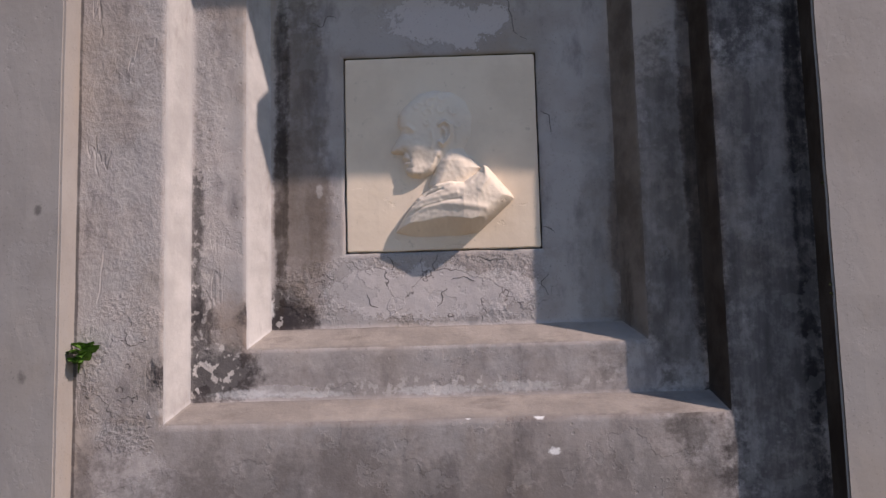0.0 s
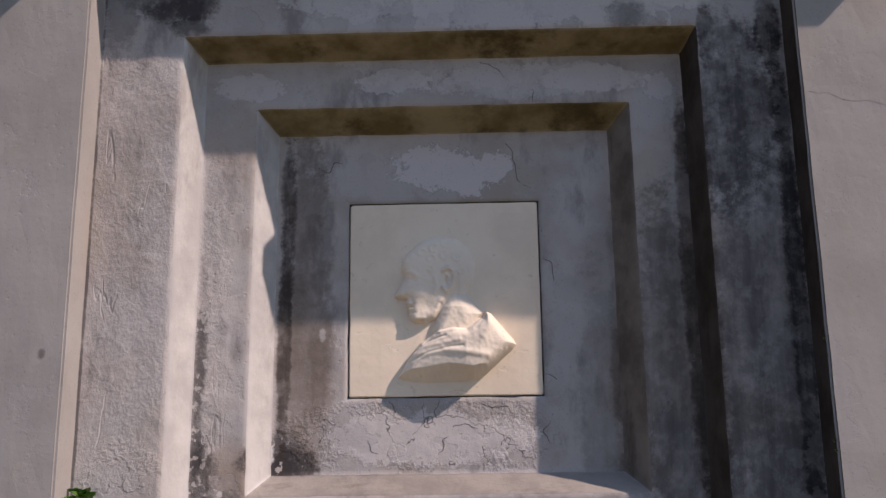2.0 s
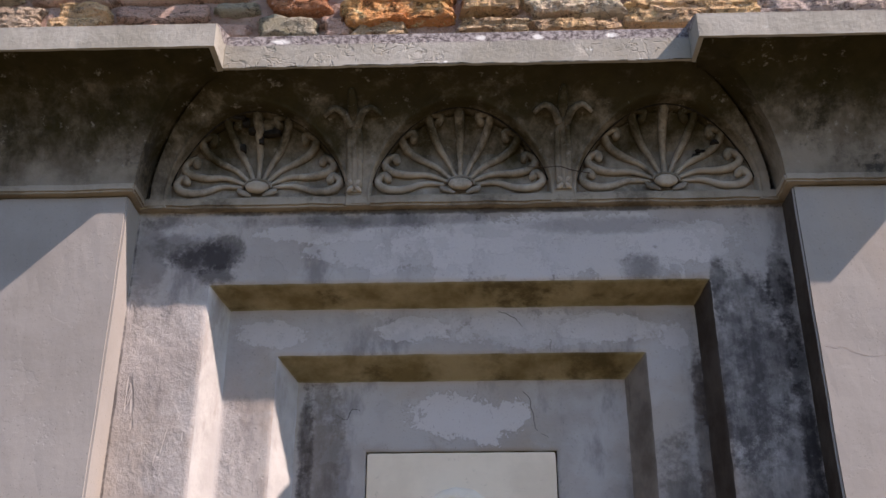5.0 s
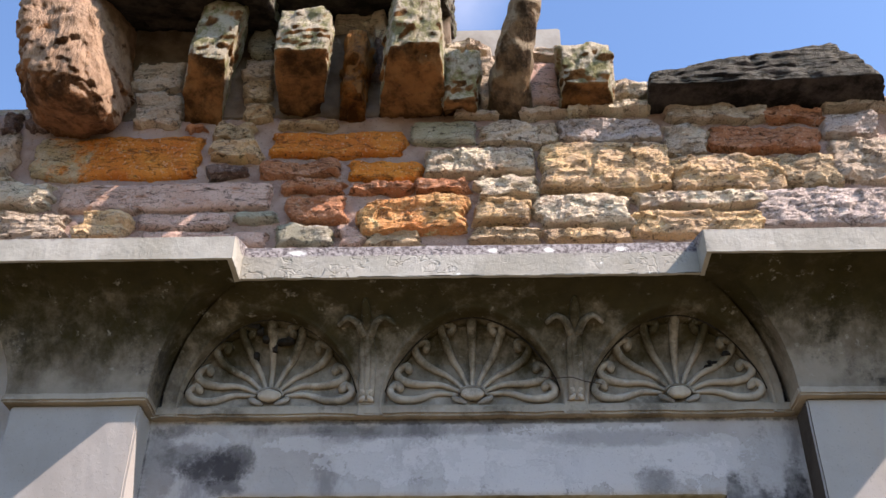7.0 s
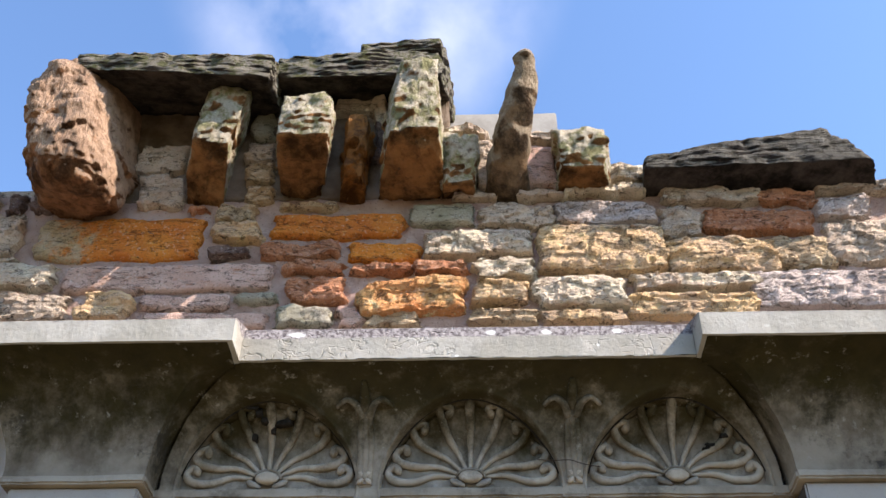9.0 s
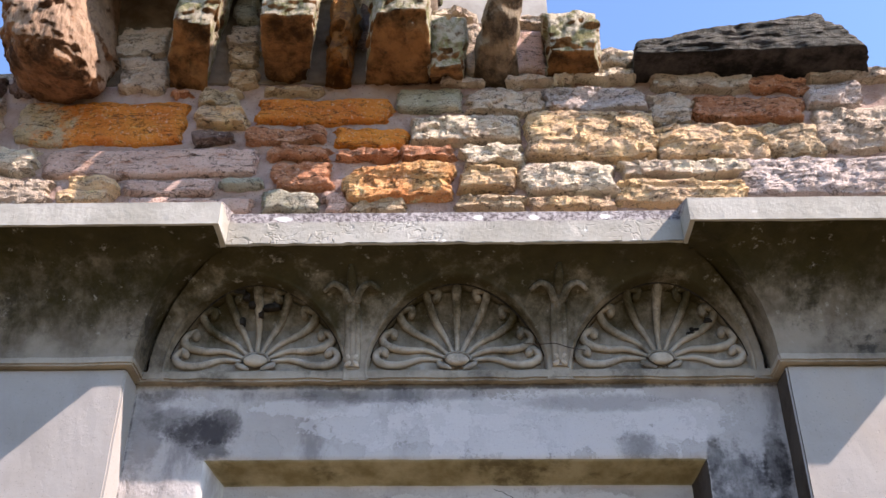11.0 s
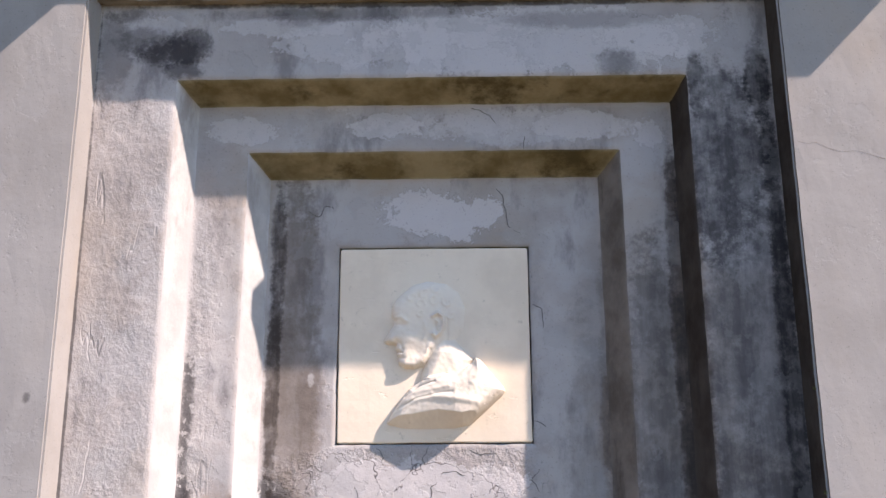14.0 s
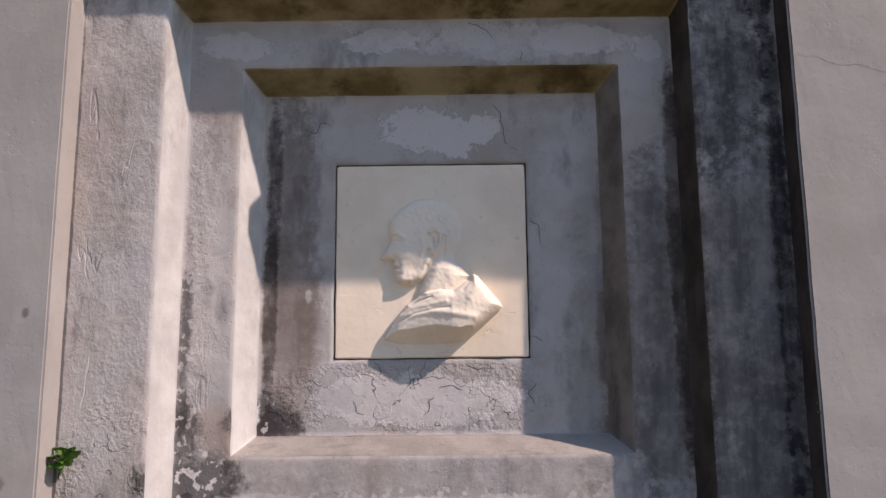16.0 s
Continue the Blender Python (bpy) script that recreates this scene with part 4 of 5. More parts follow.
# ---- plaque and relief ----
px0, px1, pz0, pz1 = PLAQUE
plaque = new("plaque", block("plaque", px0, px1, 0.2165, 0.256, pz0, pz1, CREAM, 0.003, 0.03, 0.0012))
tagged(plaque, "square cream marble plaque set flush in the niche", "plaque")
tagged(new("plaque_joint", block("plaque_joint", px0 - 0.003, px1 + 0.003, 0.2575, 0.2605, pz0 - 0.003, pz1 + 0.003, JOINT, 0.0005, 0.2, 0.0)), "dark open joint behind the plaque", "trim", kind="structure")


def relief():
    """A low relief of a bust in profile, plain and worn, raised from the plaque."""
    cx, cz = 0.0767, 2.246
    n = 300
    u, v = np.meshgrid(np.linspace(-0.165, 0.215, n), np.linspace(-0.255, 0.195, n))

    def swell(d, r):
        return np.sqrt(np.clip(1 - (1 - np.clip(d / r, 0, 1)) ** 2, 0, 1))

    def inside(poly):
        """Signed distance to a closed outline, positive within."""
        best, side = np.full(u.shape, 9.0), np.zeros(u.shape, bool)
        for (a, b), (c, d) in zip(poly, poly[1:] + poly[:1]):
            t = np.clip(((u - a) * (c - a) + (v - b) * (d - b)) / ((c - a) ** 2 + (d - b) ** 2), 0, 1)
            best = np.minimum(best, np.hypot(u - a - t * (c - a), v - b - t * (d - b)))
            cross = ((b > v) != (d > v)) & (u < (c - a) * (v - b) / (d - b + 1e-9) + a)
            side ^= cross
        return np.where(side, best, -best)

    def line(keys):
        """Distance to a drawn line."""
        best = np.full(u.shape, 9.0)
        for (a, b), (c, d) in zip(keys, keys[1:]):
            t = np.clip(((u - a) * (c - a) + (v - b) * (d - b)) / ((c - a) ** 2 + (d - b) ** 2), 0, 1)
            best = np.minimum(best, np.hypot(u - a - t * (c - a), v - b - t * (d - b)))
        return best

    def ridge(keys, wide, high):
        return high * np.exp(-(line(keys) / wide) ** 2)

    def bump(a, b, ra, rb, high):
        return high * np.exp(-(((u - a) / ra) ** 2 + ((v - b) / rb) ** 2))

    head = [(-0.092, 0.150), (-0.062, 0.174), (-0.020, 0.185), (0.035, 0.178), (0.072, 0.150), (0.090, 0.105), (0.085, 0.045), (0.055, -0.005), (0.0, -0.040), (-0.030, -0.066),
            (-0.060, -0.077), (-0.088, -0.074), (-0.103, -0.064), (-0.107, -0.052), (-0.105, -0.044), (-0.112, -0.036), (-0.108, -0.028), (-0.115, -0.019), (-0.112, -0.006), (-0.140, -0.003), (-0.149, 0.004), (-0.143, 0.016), (-0.119, 0.055), (-0.117, 0.066), (-0.126, 0.082), (-0.124, 0.108), (-0.112, 0.130)]
    d = inside(head)
    back = np.clip((u + 0.03) / 0.12, 0, 1)
    crown = np.clip((v - 0.10) / 0.09, 0, 1)
    h = 0.0275 * swell(d, 0.030 + 0.05 * back) * (0.55 + 0.45 * swell(d, 0.004 + 0.03 * back)) * (1 - 0.50 * back) * (1 - 0.15 * crown)
    face = np.clip(d / 0.006, 0, 1)
    h = h + face * (bump(-0.100, 0.050, 0.015, 0.009, -0.0055) + bump(-0.104, 0.047, 0.008, 0.004, 0.0035) + ridge([(-0.124, 0.071), (-0.100, 0.074), (-0.082, 0.062)], 0.006, 0.0038)
                    + ridge([(-0.112, -0.027), (-0.094, -0.030)], 0.0025, -0.0050) + bump(-0.104, -0.020, 0.007, 0.005, 0.003) + bump(-0.102, -0.036, 0.007, 0.005, 0.003)
                    + bump(-0.096, -0.047, 0.010, 0.003, -0.0025) + bump(-0.090, -0.062, 0.014, 0.010, 0.004) + bump(-0.124, 0.004, 0.007, 0.006, 0.0035)
                    + ridge([(-0.112, 0.006), (-0.098, -0.004), (-0.092, -0.022)], 0.004, -0.0028) + bump(-0.072, 0.010, 0.022, 0.020, 0.0045) + bump(-0.050, -0.030, 0.020, 0.018, -0.0035)
                    + ridge([(-0.085, -0.068), (-0.050, -0.064), (-0.022, -0.040), (-0.012, -0.008)], 0.008, 0.0045) + bump(-0.080, 0.100, 0.028, 0.022, 0.002))
    for a, b, r, way in ((-0.042, 0.112, 0.016, 0), (-0.030, 0.140, 0.018, 60), (-0.068, 0.130, 0.015, 30), (0.002, 0.122, 0.017, 100), (0.006, 0.160, 0.018, 120), (0.040, 0.120, 0.018, 150), (-0.040, 0.084, 0.010, 200), (0.050, 0.080, 0.014, 190)):
        lock = [(a + r * (1 - 0.09 * i) * math.cos(radians(way + 34 * i)), b + r * (1 - 0.09 * i) * math.sin(radians(way + 34 * i))) for i in range(8)]
        h = h + face * ridge(lock, 0.0042, 0.0026)
    h = h + face * (ridge([(-0.028, 0.058), (-0.024, 0.030), (-0.030, 0.010)], 0.006, 0.003) + 0.0003 * np.sin(230 * u + 90 * v) * np.sin(170 * v - 60 * u) * np.clip((v - 0.05) / 0.05, 0, 1))
    neck = inside([(-0.040, -0.100), (-0.024, -0.050), (-0.010, -0.010), (0.006, 0.040), (0.040, 0.040), (0.072, -0.006), (0.112, -0.050), (0.060, -0.125), (-0.03, -0.125)])
    h = np.maximum(h, 0.028 * swell(neck, 0.050) * np.clip(1 - (v + 0.03) / 0.09, 0.45, 1) + np.where(neck > 0, ridge([(0.022, 0.0), (0.010, -0.050), (-0.012, -0.098)], 0.012, 0.0022) + ridge([(0.045, -0.012), (0.060, -0.075)], 0.014, 0.0016), 0))
    h = h + ridge([(-0.090, -0.080), (-0.052, -0.083), (-0.026, -0.062), (-0.012, -0.022)], 0.005, -0.004) * (h > 0.006)
    ear = ridge([(-0.004, 0.076), (0.010, 0.086), (0.025, 0.074), (0.026, 0.046), (0.016, 0.026), (0.004, 0.016), (-0.004, 0.024)], 0.0055, 0.0075)
    ear = ear + ridge([(0.004, 0.066), (0.013, 0.058), (0.010, 0.040)], 0.004, 0.0035) + bump(0.004, 0.046, 0.006, 0.010, -0.0060) + bump(0.036, 0.040, 0.005, 0.03, -0.003)
    h = h + np.where(h > 0.006, 1.4 * ear, 0)
    chest = [(-0.020, -0.098), (-0.075, -0.135), (-0.110, -0.185), (-0.138, -0.232), (-0.09, -0.246), (-0.03, -0.250), (0.05, -0.246), (0.10, -0.236), (0.145, -0.198),
             (0.194, -0.154), (0.203, -0.142), (0.196, -0.128), (0.172, -0.100), (0.134, -0.052), (0.118, -0.044), (0.104, -0.062), (0.060, -0.094), (0.020, -0.090)]
    d = inside(chest)
    foot = v - (-0.248 + 0.45 * np.clip(u - 0.08, 0, 1) + 0.10 * np.clip(-0.07 - u, 0, 1))
    rise = 0.034 + 0.036 * np.clip((u + 0.14) / 0.20, 0, 1) - 0.016 * np.clip((u - 0.10) / 0.10, 0, 1)
    body = rise * swell(d, 0.030) * (0.78 + 0.22 * swell(d, 0.09))
    cloth = (ridge([(-0.128, -0.205), (-0.075, -0.172), (-0.010, -0.160), (0.060, -0.168), (0.120, -0.178)], 0.010, 0.0042) + ridge([(-0.105, -0.183), (-0.060, -0.150), (0.010, -0.138), (0.040, -0.132)], 0.007, 0.0030)
             + ridge([(-0.095, -0.168), (-0.060, -0.130), (-0.020, -0.108), (0.030, -0.098)], 0.007, 0.0060) + ridge([(-0.085, -0.160), (-0.045, -0.132), (0.000, -0.118)], 0.0035, -0.0055)
             + ridge([(-0.075, -0.146), (-0.040, -0.120)], 0.003, -0.0045) + ridge([(-0.110, -0.196), (-0.050, -0.166), (0.020, -0.152), (0.050, -0.150)], 0.004, -0.0030)
             + ridge([(0.125, -0.055), (0.130, -0.090), (0.110, -0.125)], 0.010, 0.0040) + ridge([(0.112, -0.068), (0.090, -0.100)], 0.006, -0.0030))
    body = body + np.where(d > 0.003, cloth, 0)
    under = np.clip(foot / np.maximum(0.018, 0.056 - 0.15 * np.abs(u - 0.01)), 0, 1)
    body = np.minimum(body, np.where(d > 0, 1.08 * rise * under + 0.001, 0))
    lip = 0.005 * np.exp(-((d - 0.006) / 0.006) ** 2) * (v > -0.11)
    h = np.maximum(h, body + np.where(d > 0, lip, 0))
    soft = h.copy()
    for _ in range(1):
        soft[1:-1, 1:-1] = (soft[1:-1, 1:-1] * 4 + soft[:-2, 1:-1] + soft[2:, 1:-1] + soft[1:-1, :-2] + soft[1:-1, 2:]) / 8
    keep = soft > 0.0006
    index = -np.ones(u.shape, int)
    verts, faces = [], []
    cells = keep[:-1, :-1] | keep[1:, :-1] | keep[:-1, 1:] | keep[1:, 1:]
    for j, i in zip(*np.nonzero(cells)):
        quad = []
        for b, a in ((j, i), (j, i + 1), (j + 1, i + 1), (j + 1, i)):
            if index[b, a] < 0:
                index[b, a] = len(verts)
                wear = 0.0007 * noise.noise(Vector((u[b, a], v[b, a], 0)) * 90)
                verts.append((cx + u[b, a], 0.2176 - soft[b, a] - wear * (soft[b, a] > 0.004), cz + v[b, a]))
            quad.append(int(index[b, a]))
        faces.append(tuple(quad))
    return mesh_of("relief_bust", verts, faces, BUST, True)


tagged(new("relief_bust", relief()), "worn cream marble portrait relief in profile on the plaque", "relief")

# ---- rubble wall above the cornice ----
STONE_FACE = 0.14
COURSE_A = [
    (-1.77, 4.457, 0.16, 0.243, "G"), (-1.29, 4.439, 0.66, 0.215, "O"), (-0.85, 4.551, 0.16, 0.087, "B"), (-0.83, 4.453, 0.19, 0.092, "Y"),
    (-0.85, 4.355, 0.16, 0.054, "D"), (-0.43, 4.486, 0.52, 0.120, "O"), (-0.02, 4.533, 0.25, 0.114, "V"), (0.27, 4.519, 0.30, 0.119, "G"),
    (0.62, 4.528, 0.40, 0.123, "L"), (1.03, 4.609, 0.39, 0.087, "G"), (0.91, 4.473, 0.17, 0.159, "G"), (1.20, 4.468, 0.43, 0.120, "R"),
    (1.34, 4.597, 0.24, 0.074, "R"), (1.54, 4.544, 0.22, 0.114, "L"), (1.63, 4.646, 0.37, 0.061, "G"), (1.64, 4.367, 0.41, 0.217, "G"),
]
COURSE_B = [
    (-0.56, 4.360, 0.31, 0.079, "R"), (-0.25, 4.342, 0.28, 0.096, "O"), (0.11, 4.379, 0.42, 0.134, "W"), (0.58, 4.340, 0.50, 0.242, "Y"),
    (1.03, 4.306, 0.43, 0.175, "Y"), (1.35, 4.321, 0.22, 0.161, "B"), (-1.05, 4.236, 0.81, 0.137, "P"), (-1.61, 4.244, 0.23, 0.119, "W"),
    (-0.50, 4.273, 0.24, 0.062, "R"), (-0.25, 4.264, 0.24, 0.051, "R"), (-0.02, 4.264, 0.20, 0.067, "R"), (0.21, 4.248, 0.23, 0.104, "W"),
    (0.92, 4.178, 0.48, 0.073, "W"), (1.48, 4.138, 0.76, 0.186, "L"), (-1.77, 4.325, 0.20, 0.028, "W"),
]
COURSE_C = [
    (-1.59, 4.102, 0.35, 0.130, "G"), (-1.27, 4.096, 0.19, 0.136, "Y"), (-0.98, 4.123, 0.34, 0.074, "P"), (-0.71, 4.134, 0.16, 0.048, "V"),
    (-0.90, 4.040, 0.47, 0.070, "P"), (-0.49, 4.165, 0.22, 0.129, "R"), (-0.53, 4.048, 0.21, 0.096, "V"), (-0.36, 4.047, 0.09, 0.100, "P"),
    (-0.20, 4.032, 0.20, 0.083, "B"), (-0.13, 4.125, 0.40, 0.165, "C"), (0.20, 4.135, 0.21, 0.106, "Y"),
    (0.50, 4.142, 0.35, 0.146, "W"), (0.21, 4.033, 0.26, 0.072, "B"), (0.50, 4.026, 0.31, 0.063, "Y"), (0.90, 4.073, 0.48, 0.116, "Y"),
]
COURSE_D = [
    (-1.17, 4.681, 0.20, 0.177, "G"), (-1.20, 4.866, 0.22, 0.160, "G"), (0.15, 4.816, 0.07, 0.281, "G"), (-0.29, 5.142, 0.07, 0.175, "W"),
    (-0.79, 5.046, 0.10, 0.156, "V"), (-0.78, 4.894, 0.13, 0.116, "G"), (-0.77, 4.765, 0.12, 0.112, "B"),
    (-0.76, 4.652, 0.11, 0.084, "B"), (-0.40, 5.193, 0.19, 0.162, "W"), (-0.37, 5.308, 0.22, 0.040, "B"), (0.38, 4.794, 0.15, 0.233, "P"),
    (0.39, 4.950, 0.15, 0.054, "G"), (0.08, 4.982, 0.18, 0.057, "W"), (0.67, 4.651, 0.25, 0.063, "W"), (0.71, 4.733, 0.15, 0.085, "W"),
    (0.50, 4.629, 0.09, 0.053, "W"), (-0.28, 4.960, 0.06, 0.281, "D"), (-1.75, 4.620, 0.07, 0.121, "D"),
    (-1.64, 4.636, 0.08, 0.108, "D"), (-1.00, 4.587, 0.08, 0.029, "R"), (-1.89, 4.636, 0.12, 0.105, "G"), (0.13, 4.625, 0.22, 0.045, "G"),
    (0.39, 4.627, 0.28, 0.044, "G"), (-0.56, 4.591, 0.24, 0.038, "B"),
]


rubble_wall = thing("rubble_wall", "ruined wall top of mixed coloured rubble in thick mortar", "wall", (0, 0.2, 3.7), kind="structure")


def wall_stone(x, z, w, h, code, n):
    """One rubble stone: uneven outline, bulging broken face, set in the mortar."""
    w, h = w - 0.002, h - 0.004
    nx, nz = max(5, min(60, int(w / 0.009))), max(4, min(22, int(h / 0.008)))
    proud = {"O": 0.012, "C": 0.050, "P": 0.004, "L": 0.016, "W": 0.038, "Y": 0.036}.get(code, 0.022)
    rough = {"O": 0.008, "P": 0.005, "C": 0.030, "V": 0.008}.get(code, 0.028)
    q = Vector((n * 1.37, n * 0.71, n * 2.11))
    rnd = random.Random(n)
    planes = [(rnd.uniform(-0.35, 0.35) / max(w, 0.12), rnd.uniform(-0.30, 0.30) / max(h, 0.1), rnd.uniform(0.0, 1.0)) for _ in range(7)]
    bed = rnd.uniform(0.018, 0.032)
    verts = []
    for j in range(nz + 1):
        for i in range(nx + 1):
            a, b = 2 * i / nx - 1, 2 * j / nz - 1
            edge = 1 - max(abs(a) ** (4 * w / h + 5), abs(b) ** 8)
            ca, cb = a * (1 - 0.05 * b * b * min(1.0, h / w)), b * (1 - 0.10 * a ** 6)
            dx = noise.noise(Vector((0, 0, b * 1.3)) + q) * 0.034 + noise.noise(Vector((a * 2, 0, b * 5)) + q) * 0.014
            dz = noise.noise(Vector((a * 1.6, 5, 0)) + q) * 0.022 + noise.noise(Vector((a * w * 22, 3, b)) + q) * 0.006
            p = Vector((x + ca * w / 2 + dx * abs(a), 0, z + cb * h / 2 + dz * abs(b)))
            s = p + q
            chip = min(k0 + 0.10 * (k1 * (p.x - x) + k2 * (p.z - z)) * 4 for k1, k2, k0 in planes)
            layer = (p.z + 0.006 * noise.noise(s * 3.5) + 0.10 * (p.x - x) * noise.noise(q)) / bed
            low, part_way = math.floor(layer), layer - math.floor(layer)
            ledge = noise.noise(Vector((s.x * 3.5, low * 7.3, n))) * min(1.0, part_way * 4) + noise.noise(Vector((s.x * 3.5, (low - 1) * 7.3, n))) * max(0.0, 1 - part_way * 4)
            grain = noise.noise(s * 11) * 0.7 + noise.noise(s * 27) * 0.55 + abs(noise.noise(s * 60)) * 0.35
            out = proud * (0.5 + chip) + rough * (0.4 * ledge + 0.9 * facet(s, 9.0, 14.0) + 0.4 * facet(s, 30.0, 40.0) + 0.4 * grain)
            y = STONE_FACE + 0.024 * (1 - max(edge, 0.0) ** 0.5) - out * max(edge, 0.0) ** 0.25
            verts.append(Vector((p.x, y, p.z)))
    width = nx + 1
    faces = [(j * width + i, j * width + i + 1, (j + 1) * width + i + 1, (j + 1) * width + i) for j in range(nz) for i in range(nx)]
    rim = [i for i in range(nx + 1)] + [j * width + nx for j in range(1, nz + 1)] + [nz * width + i for i in range(nx - 1, -1, -1)] + [j * width for j in range(nz - 1, 0, -1)]
    first = len(verts)
    verts += [Vector((verts[k].x, 0.26, verts[k].z)) for k in rim]
    for k in range(len(rim)):
        m = (k + 1) % len(rim)
        faces.append((rim[m], rim[k], first + k, first + m))
    me = mesh_of("stone", verts, faces, STONES[code], code in "OPV")
    me.transform(Matrix.Translation((0, -0.2, -3.7)))
    return part("stone", me, rubble_wall)


count = 0
for course in (COURSE_A, COURSE_B, COURSE_C, COURSE_D):
    for x, z, w, h, code in course:
        count += 1
        wall_stone(x, z, w, h, code, count)
rng = random.Random(4)
for x0, x1 in ((-2.58, -1.84), (1.84, 2.58)):
    z = 3.96
    while z < 4.62:
        h = rng.uniform(0.09, 0.16)
        x = x0
        while x < x1 - 0.08:
            w = min(rng.uniform(0.16, 0.38), x1 - x)
            count += 1
            wall_stone(x + w / 2, z + h / 2, w - 0.025, h - 0.02, rng.choice("GWPYLB"), count)
            x += w
        z += h


def mortar_bed(x0, x1, z0, z1, material=MORTAR, y=0.166):
    """Lumpy mortar, full of hollows, with a ragged top."""
    def f(u, v):
        p = Vector((x0 + (x1 - x0) * u, y, z0 + (z1 - z0) * v))
        p.y += worn(p, 0.007, 7) + worn(p, 0.006, 24) + worn(p, 0.004, 60)
        if v > 0.999:
            p.z += worn(p, 0.03, 6)
        return p
    nx, nz = max(3, int((x1 - x0) / 0.012)), max(3, int((z1 - z0) / 0.012))
    me = grid_mesh("mortar", f, nx, nz, material)
    bm = bmesh.new()
    bm.from_mesh(me)
    bpy.data.meshes.remove(me)
    ext = bmesh.ops.extrude_edge_only(bm, edges=[e for e in bm.edges if e.is_boundary])
    for v in ext["geom"]:
        if isinstance(v, bmesh.types.BMVert):
            v.co.y = 0.62
    me = from_bm("mortar", bm, material, True)
    me.transform(Matrix.Translation((0, -0.2, -3.7)))
    return part("mortar", me, rubble_wall)


mortar_bed(-2.6, -1.59, 3.78, 4.68)
mortar_bed(-1.59, 0.54, 3.78, 4.645)
mortar_bed(0.54, 2.6, 3.78, 4.68)
# beds between the corbels, with the recess shade in the mortar colour
mortar_bed(-1.59, 0.0, 4.646, 5.31, SHADED_MORTAR, 0.165)
mortar_bed(0.0, 0.54, 4.646, 4.98, SHADED_MORTAR, 0.165)


# ---- broken corbels and flags on the wall top ----
def loose(name, front, back, material, label, category="stone", n=10, rough=0.02, group="", round_off=0.22, skew=(0.0, 0.0)):
    global count
    count += 1
    me = rough_stone(name, front, back, material, n, rough, count * 0.77, round_off, skew)
    ob = new(name, me)
    return tagged(ob, label, category, group)


CG = "broken corbels on the wall top"
loose("corbel_stone", (-0.24, -1.60, -1.28, 4.52, 5.07, 4.40, 5.09), (0.25, -1.68, -1.25, 4.58, 5.46, 4.56, 5.42), PINK_CORBEL, "large pinkish corbel stone standing on edge", "corbel", 46, 0.024, CG, 0.90, (-0.08, -0.13))
loose("corbel_stone", (-0.12, -0.995, -0.840, 4.700, 5.000, 4.690, 5.010), (0.22, -1.076, -0.924, 4.622, 5.273, 4.622, 5.273), CORBEL, "narrow lichened corbel stone with an orange underside", "corbel", 26, 0.022, CG, 0.25, (0.03, 0.05))
loose("corbel_stone", (-0.19, -0.638, -0.442, 4.652, 4.881, 4.663, 4.886), (0.22, -0.694, -0.516, 4.642, 5.222, 4.642, 5.222), CORBEL, "square corbel stone with pale green lichen on its end", "corbel", 28, 0.020, CG, 0.22)
loose("corbel_stone", (0.03, -0.404, -0.341, 4.66, 4.968, 4.65, 4.947), (0.22, -0.440, -0.338, 4.66, 5.110, 4.66, 5.110), RAW, "snapped stub of raw orange stone", "corbel", 26, 0.038, CG)
loose("corbel_stone", (-0.2, -0.205, -0.020, 4.673, 5.03, 4.673, 5.085), (0.22, -0.303, -0.023, 4.612, 5.344, 4.612, 5.344), CORBEL, "tall corbel stone with a flaking pale end", "corbel", 30, 0.024, CG, 0.22, (0.03, -0.02))
loose("corbel_stone", (0.02, -0.008, 0.099, 4.581, 4.815, 4.602, 4.795), (0.22, -0.023, 0.109, 4.652, 4.978, 4.663, 4.968), CORBEL, "small grey corbel stub", "corbel", 17, 0.027, CG)
loose("corbel_stone", (-0.02, 0.435, 0.613, 4.627, 4.815, 4.622, 4.820), (0.22, 0.445, 0.639, 4.663, 4.998, 4.673, 4.988), CORBEL, "squat corbel stone with a hollowed face", "corbel", 19, 0.024, CG)
loose("flagstone", (0.0, 0.765, 1.64, 4.635, 4.70, 4.66, 4.84), (0.45, 0.82, 1.78, 4.63, 4.86, 4.62, 4.89), GREY_FLAG, "dark tilted flagstone lying on the wall top", "flagstone", 44, 0.017, round_off=0.05, skew=(0.01, -0.16))
loose("flagstone", (-0.2, -1.519, -0.705, 5.055, 5.145, 4.975, 5.115), (0.45, -1.610, -0.766, 5.293, 5.61, 5.253, 5.55), SLATE, "sagging mossy flagstone bridging two corbels", "flagstone", 44, 0.024, round_off=0.07)
loose("flagstone", (-0.05, -0.720, -0.023, 5.146, 5.273, 5.141, 5.298), (0.45, -0.761, 0.017, 5.319, 5.577, 5.319, 5.59), SLATE, "layered mossy flagstone on the corbels", "flagstone", 40, 0.022, round_off=0.07)
loose("flagstone", (-0.05, -0.369, -0.038, 5.298, 5.359, 5.309, 5.375), (0.4, -0.430, -0.003, 5.557, 5.678, 5.567, 5.690), SLATE, "thin broken flagstone laid on another", "flagstone", 36, 0.019, round_off=0.07)


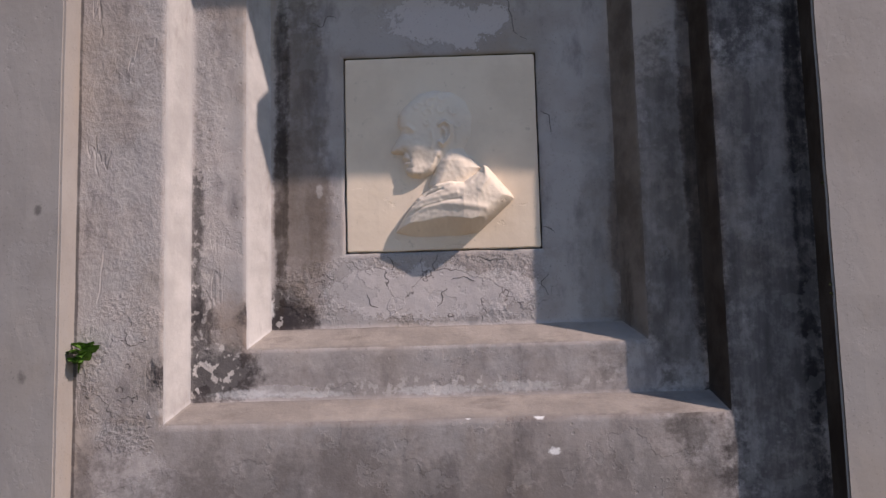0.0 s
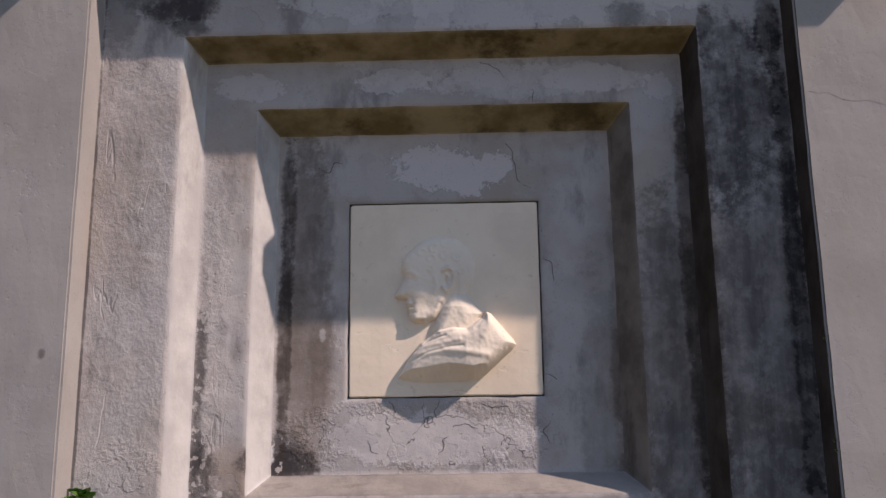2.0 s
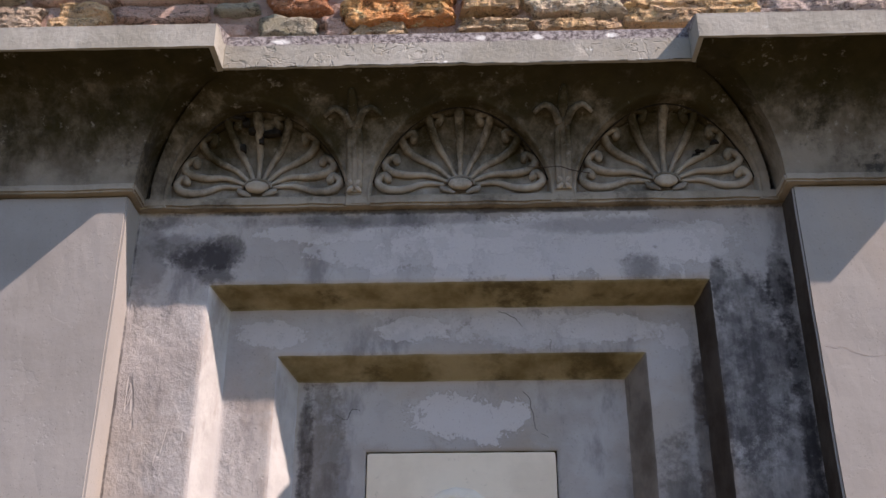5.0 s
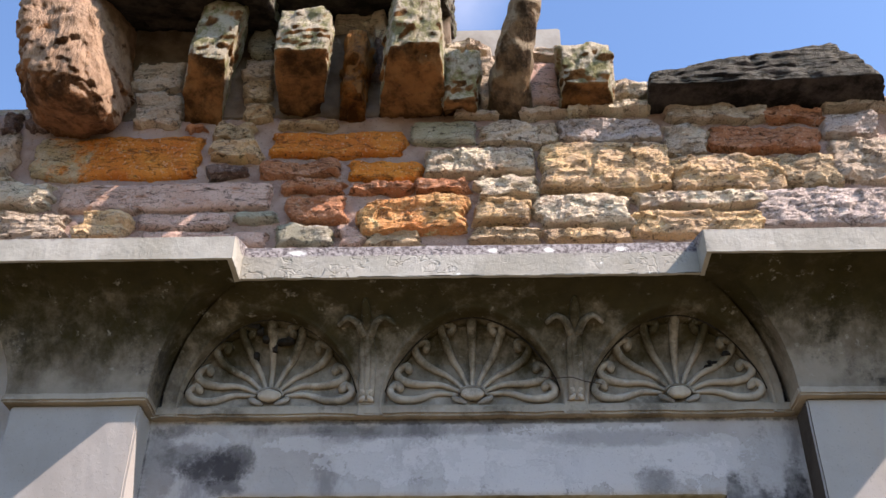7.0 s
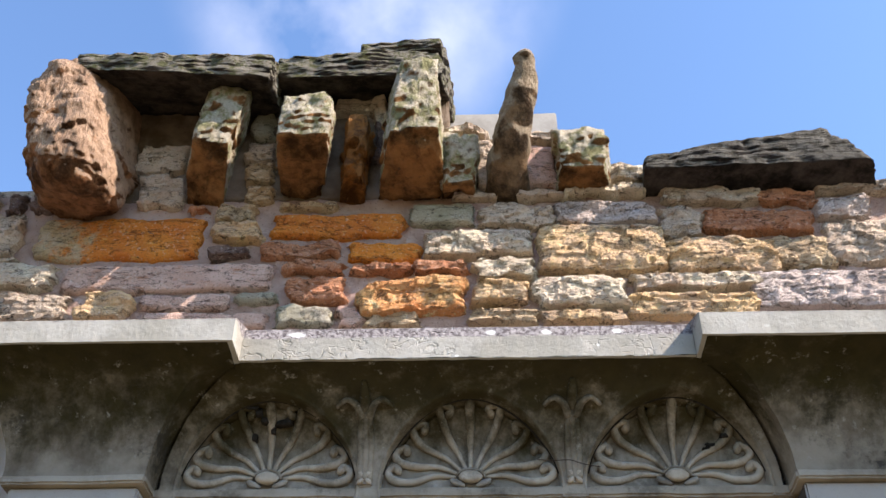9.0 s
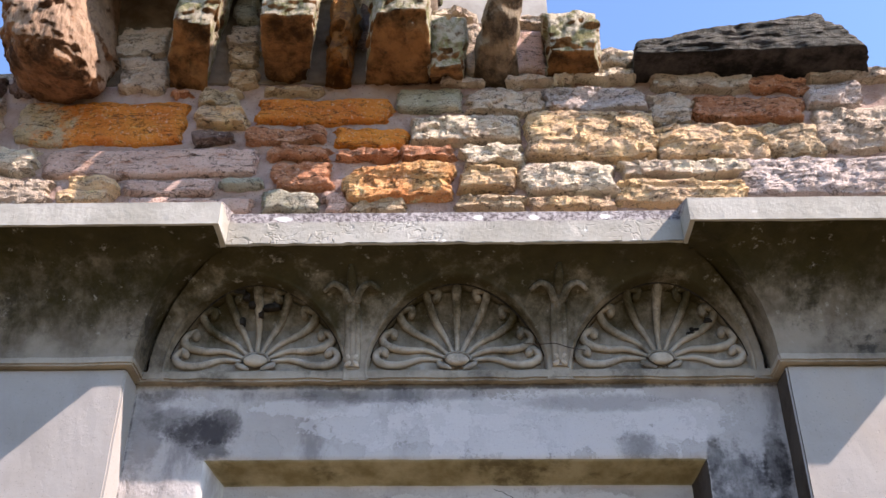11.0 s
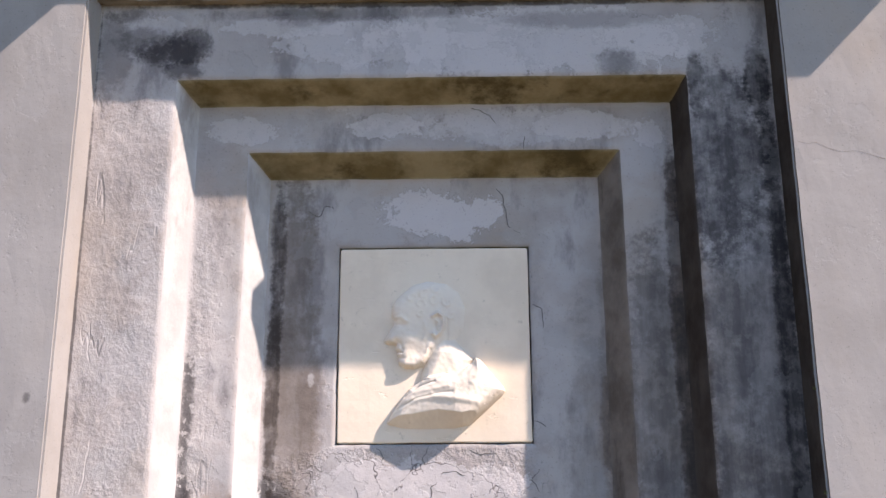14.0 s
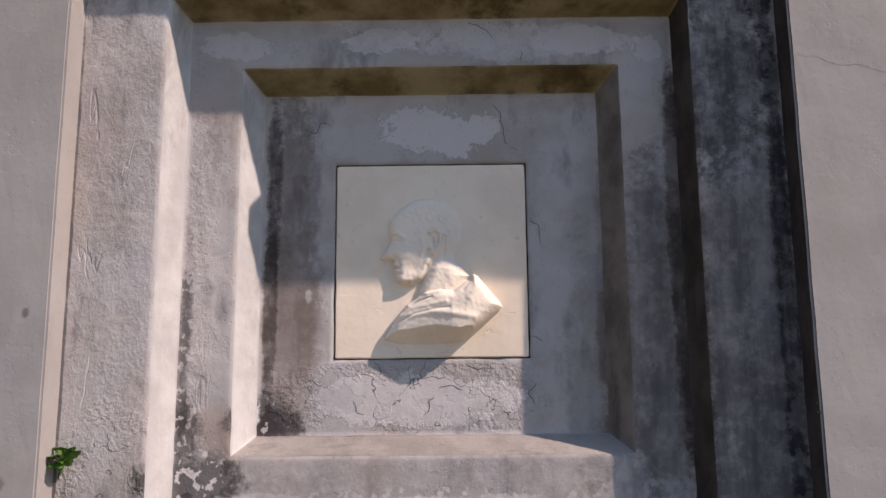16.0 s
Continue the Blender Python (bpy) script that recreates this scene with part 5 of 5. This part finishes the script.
def finger_stone():
    """A long tapering stone that juts out and up like a finger."""
    keys = [Vector((0.237, 0.22, 4.663)), Vector((0.242, 0.1, 4.724)), Vector((0.270, -0.02, 4.846)), Vector((0.303, -0.1, 4.968)), Vector((0.319, -0.145, 5.070)), Vector((0.321, -0.16, 5.131))]
    line = smooth_line(keys, 12)
    radii = np.interp([i / (len(line) - 1) for i in range(len(line))], (0, 0.354, 0.608, 0.777, 0.899, 0.970, 1.001), (0.088, 0.078, 0.058, 0.037, 0.046, 0.036, 0.004))
    me = tube("finger_stone", line, [float(r) for r in radii], FINGER, 28, 1.1)
    for v in me.vertices:
        p = v.co
        v.co = p + Vector((worn(p, 0.018, 14) + 0.007 * facet(p, 22.0, 14.0), worn(p + Vector((7, 0, 0)), 0.016, 14) + 0.008 * facet(p, 20.0, 12.0), worn(p, 0.008, 30)))
    return me


tagged(new("finger_stone", finger_stone()), "long tapering stone jutting up from the wall", "corbel", CG)
tagged(new("coping_block", block("coping_block", -0.03, 0.485, 0.36, 0.62, 4.95, 5.343, COPING, 0.006, 0.06, 0.002)), "pale dressed coping block set back on the wall", "coping")
tagged(new("coping_block", block("coping_block", -2.4, -1.70, 0.30, 0.62, 4.65, 4.855, STONES["G"], 0.008, 0.06, 0.005)), "grey dressed coping block set back on the wall", "coping")


# ---- weed, moss and twig ----
def leaf_mesh(length, width, curl):
    def f(u, v):
        a = (v - 0.5) * 2
        w = width * math.sin(math.pi * min(0.98, 0.08 + 0.9 * u)) ** 0.8 * (1 + 0.18 * math.sin(u * 19))
        return Vector((a * w / 2, -curl * u * u * length + abs(a) * 0.004, u * length))
    return grid_mesh("leaf", f, 8, 4, LEAF)


weed = thing("weed", "small bright green weed rooted in the wall joint", "plant", (-0.896, -0.012, 1.650))
leaf_shapes = [leaf_mesh(l, w, c) for l, w, c in ((0.036, 0.034, 0.5), (0.030, 0.030, 0.8), (0.024, 0.024, 0.3))]
rng = random.Random(9)
for n in range(26):
    ob = part("leaf", leaf_shapes[n % 3], weed)
    ob.matrix_local = pose(rng.uniform(-0.004, 0.050), rng.uniform(-0.035, -0.004), rng.uniform(0.0, 0.045), rng.uniform(5, 75), rng.uniform(-25, 50), rng.uniform(-80, 80))
for n in range(6):
    a = Vector((rng.uniform(0.02, 0.05), -0.02, rng.uniform(0.015, 0.05)))
    part("stalk", tube("stalk", smooth_line([Vector((0, 0.012, -0.02)), a * 0.5 + Vector((0, -0.004, 0)), a], 4), [0.0016] * 9, LEAF, 6), weed)


def tuft(x, z, size, seed):
    rnd = random.Random(seed)
    verts, faces = [], []
    for n in range(60):
        d = Vector((rnd.gauss(0, 1), -abs(rnd.gauss(0, 0.6)), rnd.gauss(0, 1))).normalized() * size * rnd.uniform(0.4, 1)
        s = Vector((rnd.uniform(-1, 1), rnd.uniform(-1, 1), rnd.uniform(-1, 1))) * size * 0.12
        k = len(verts)
        verts += [d * 0.2 - s, d * 0.2 + s, d]
        faces.append((k, k + 1, k + 2))
    ob = new("moss_tuft", mesh_of("moss_tuft", verts, faces, MOSS))
    ob.location = (x, -PD + 0.004, z)
    tagged(ob, "tiny dark moss tuft on the pilaster edge", "moss", "moss on the pilaster")


for n, (x, z) in enumerate(((1.056, 1.80), (1.057, 1.775), (1.054, 2.06))):
    tuft(x, z, 0.008, n)

twig_line = smooth_line([Vector((0.288, -0.050, 3.352)), Vector((0.335, -0.058, 3.343)), Vector((0.385, -0.066, 3.341)), Vector((0.425, -0.058, 3.332)), Vector((0.478, -0.052, 3.324))], 6)
tagged(new("twig", tube("twig", twig_line, [0.0018] * len(twig_line), TWIG, 6)), "thin dry twig caught across the carved frieze", "twig")
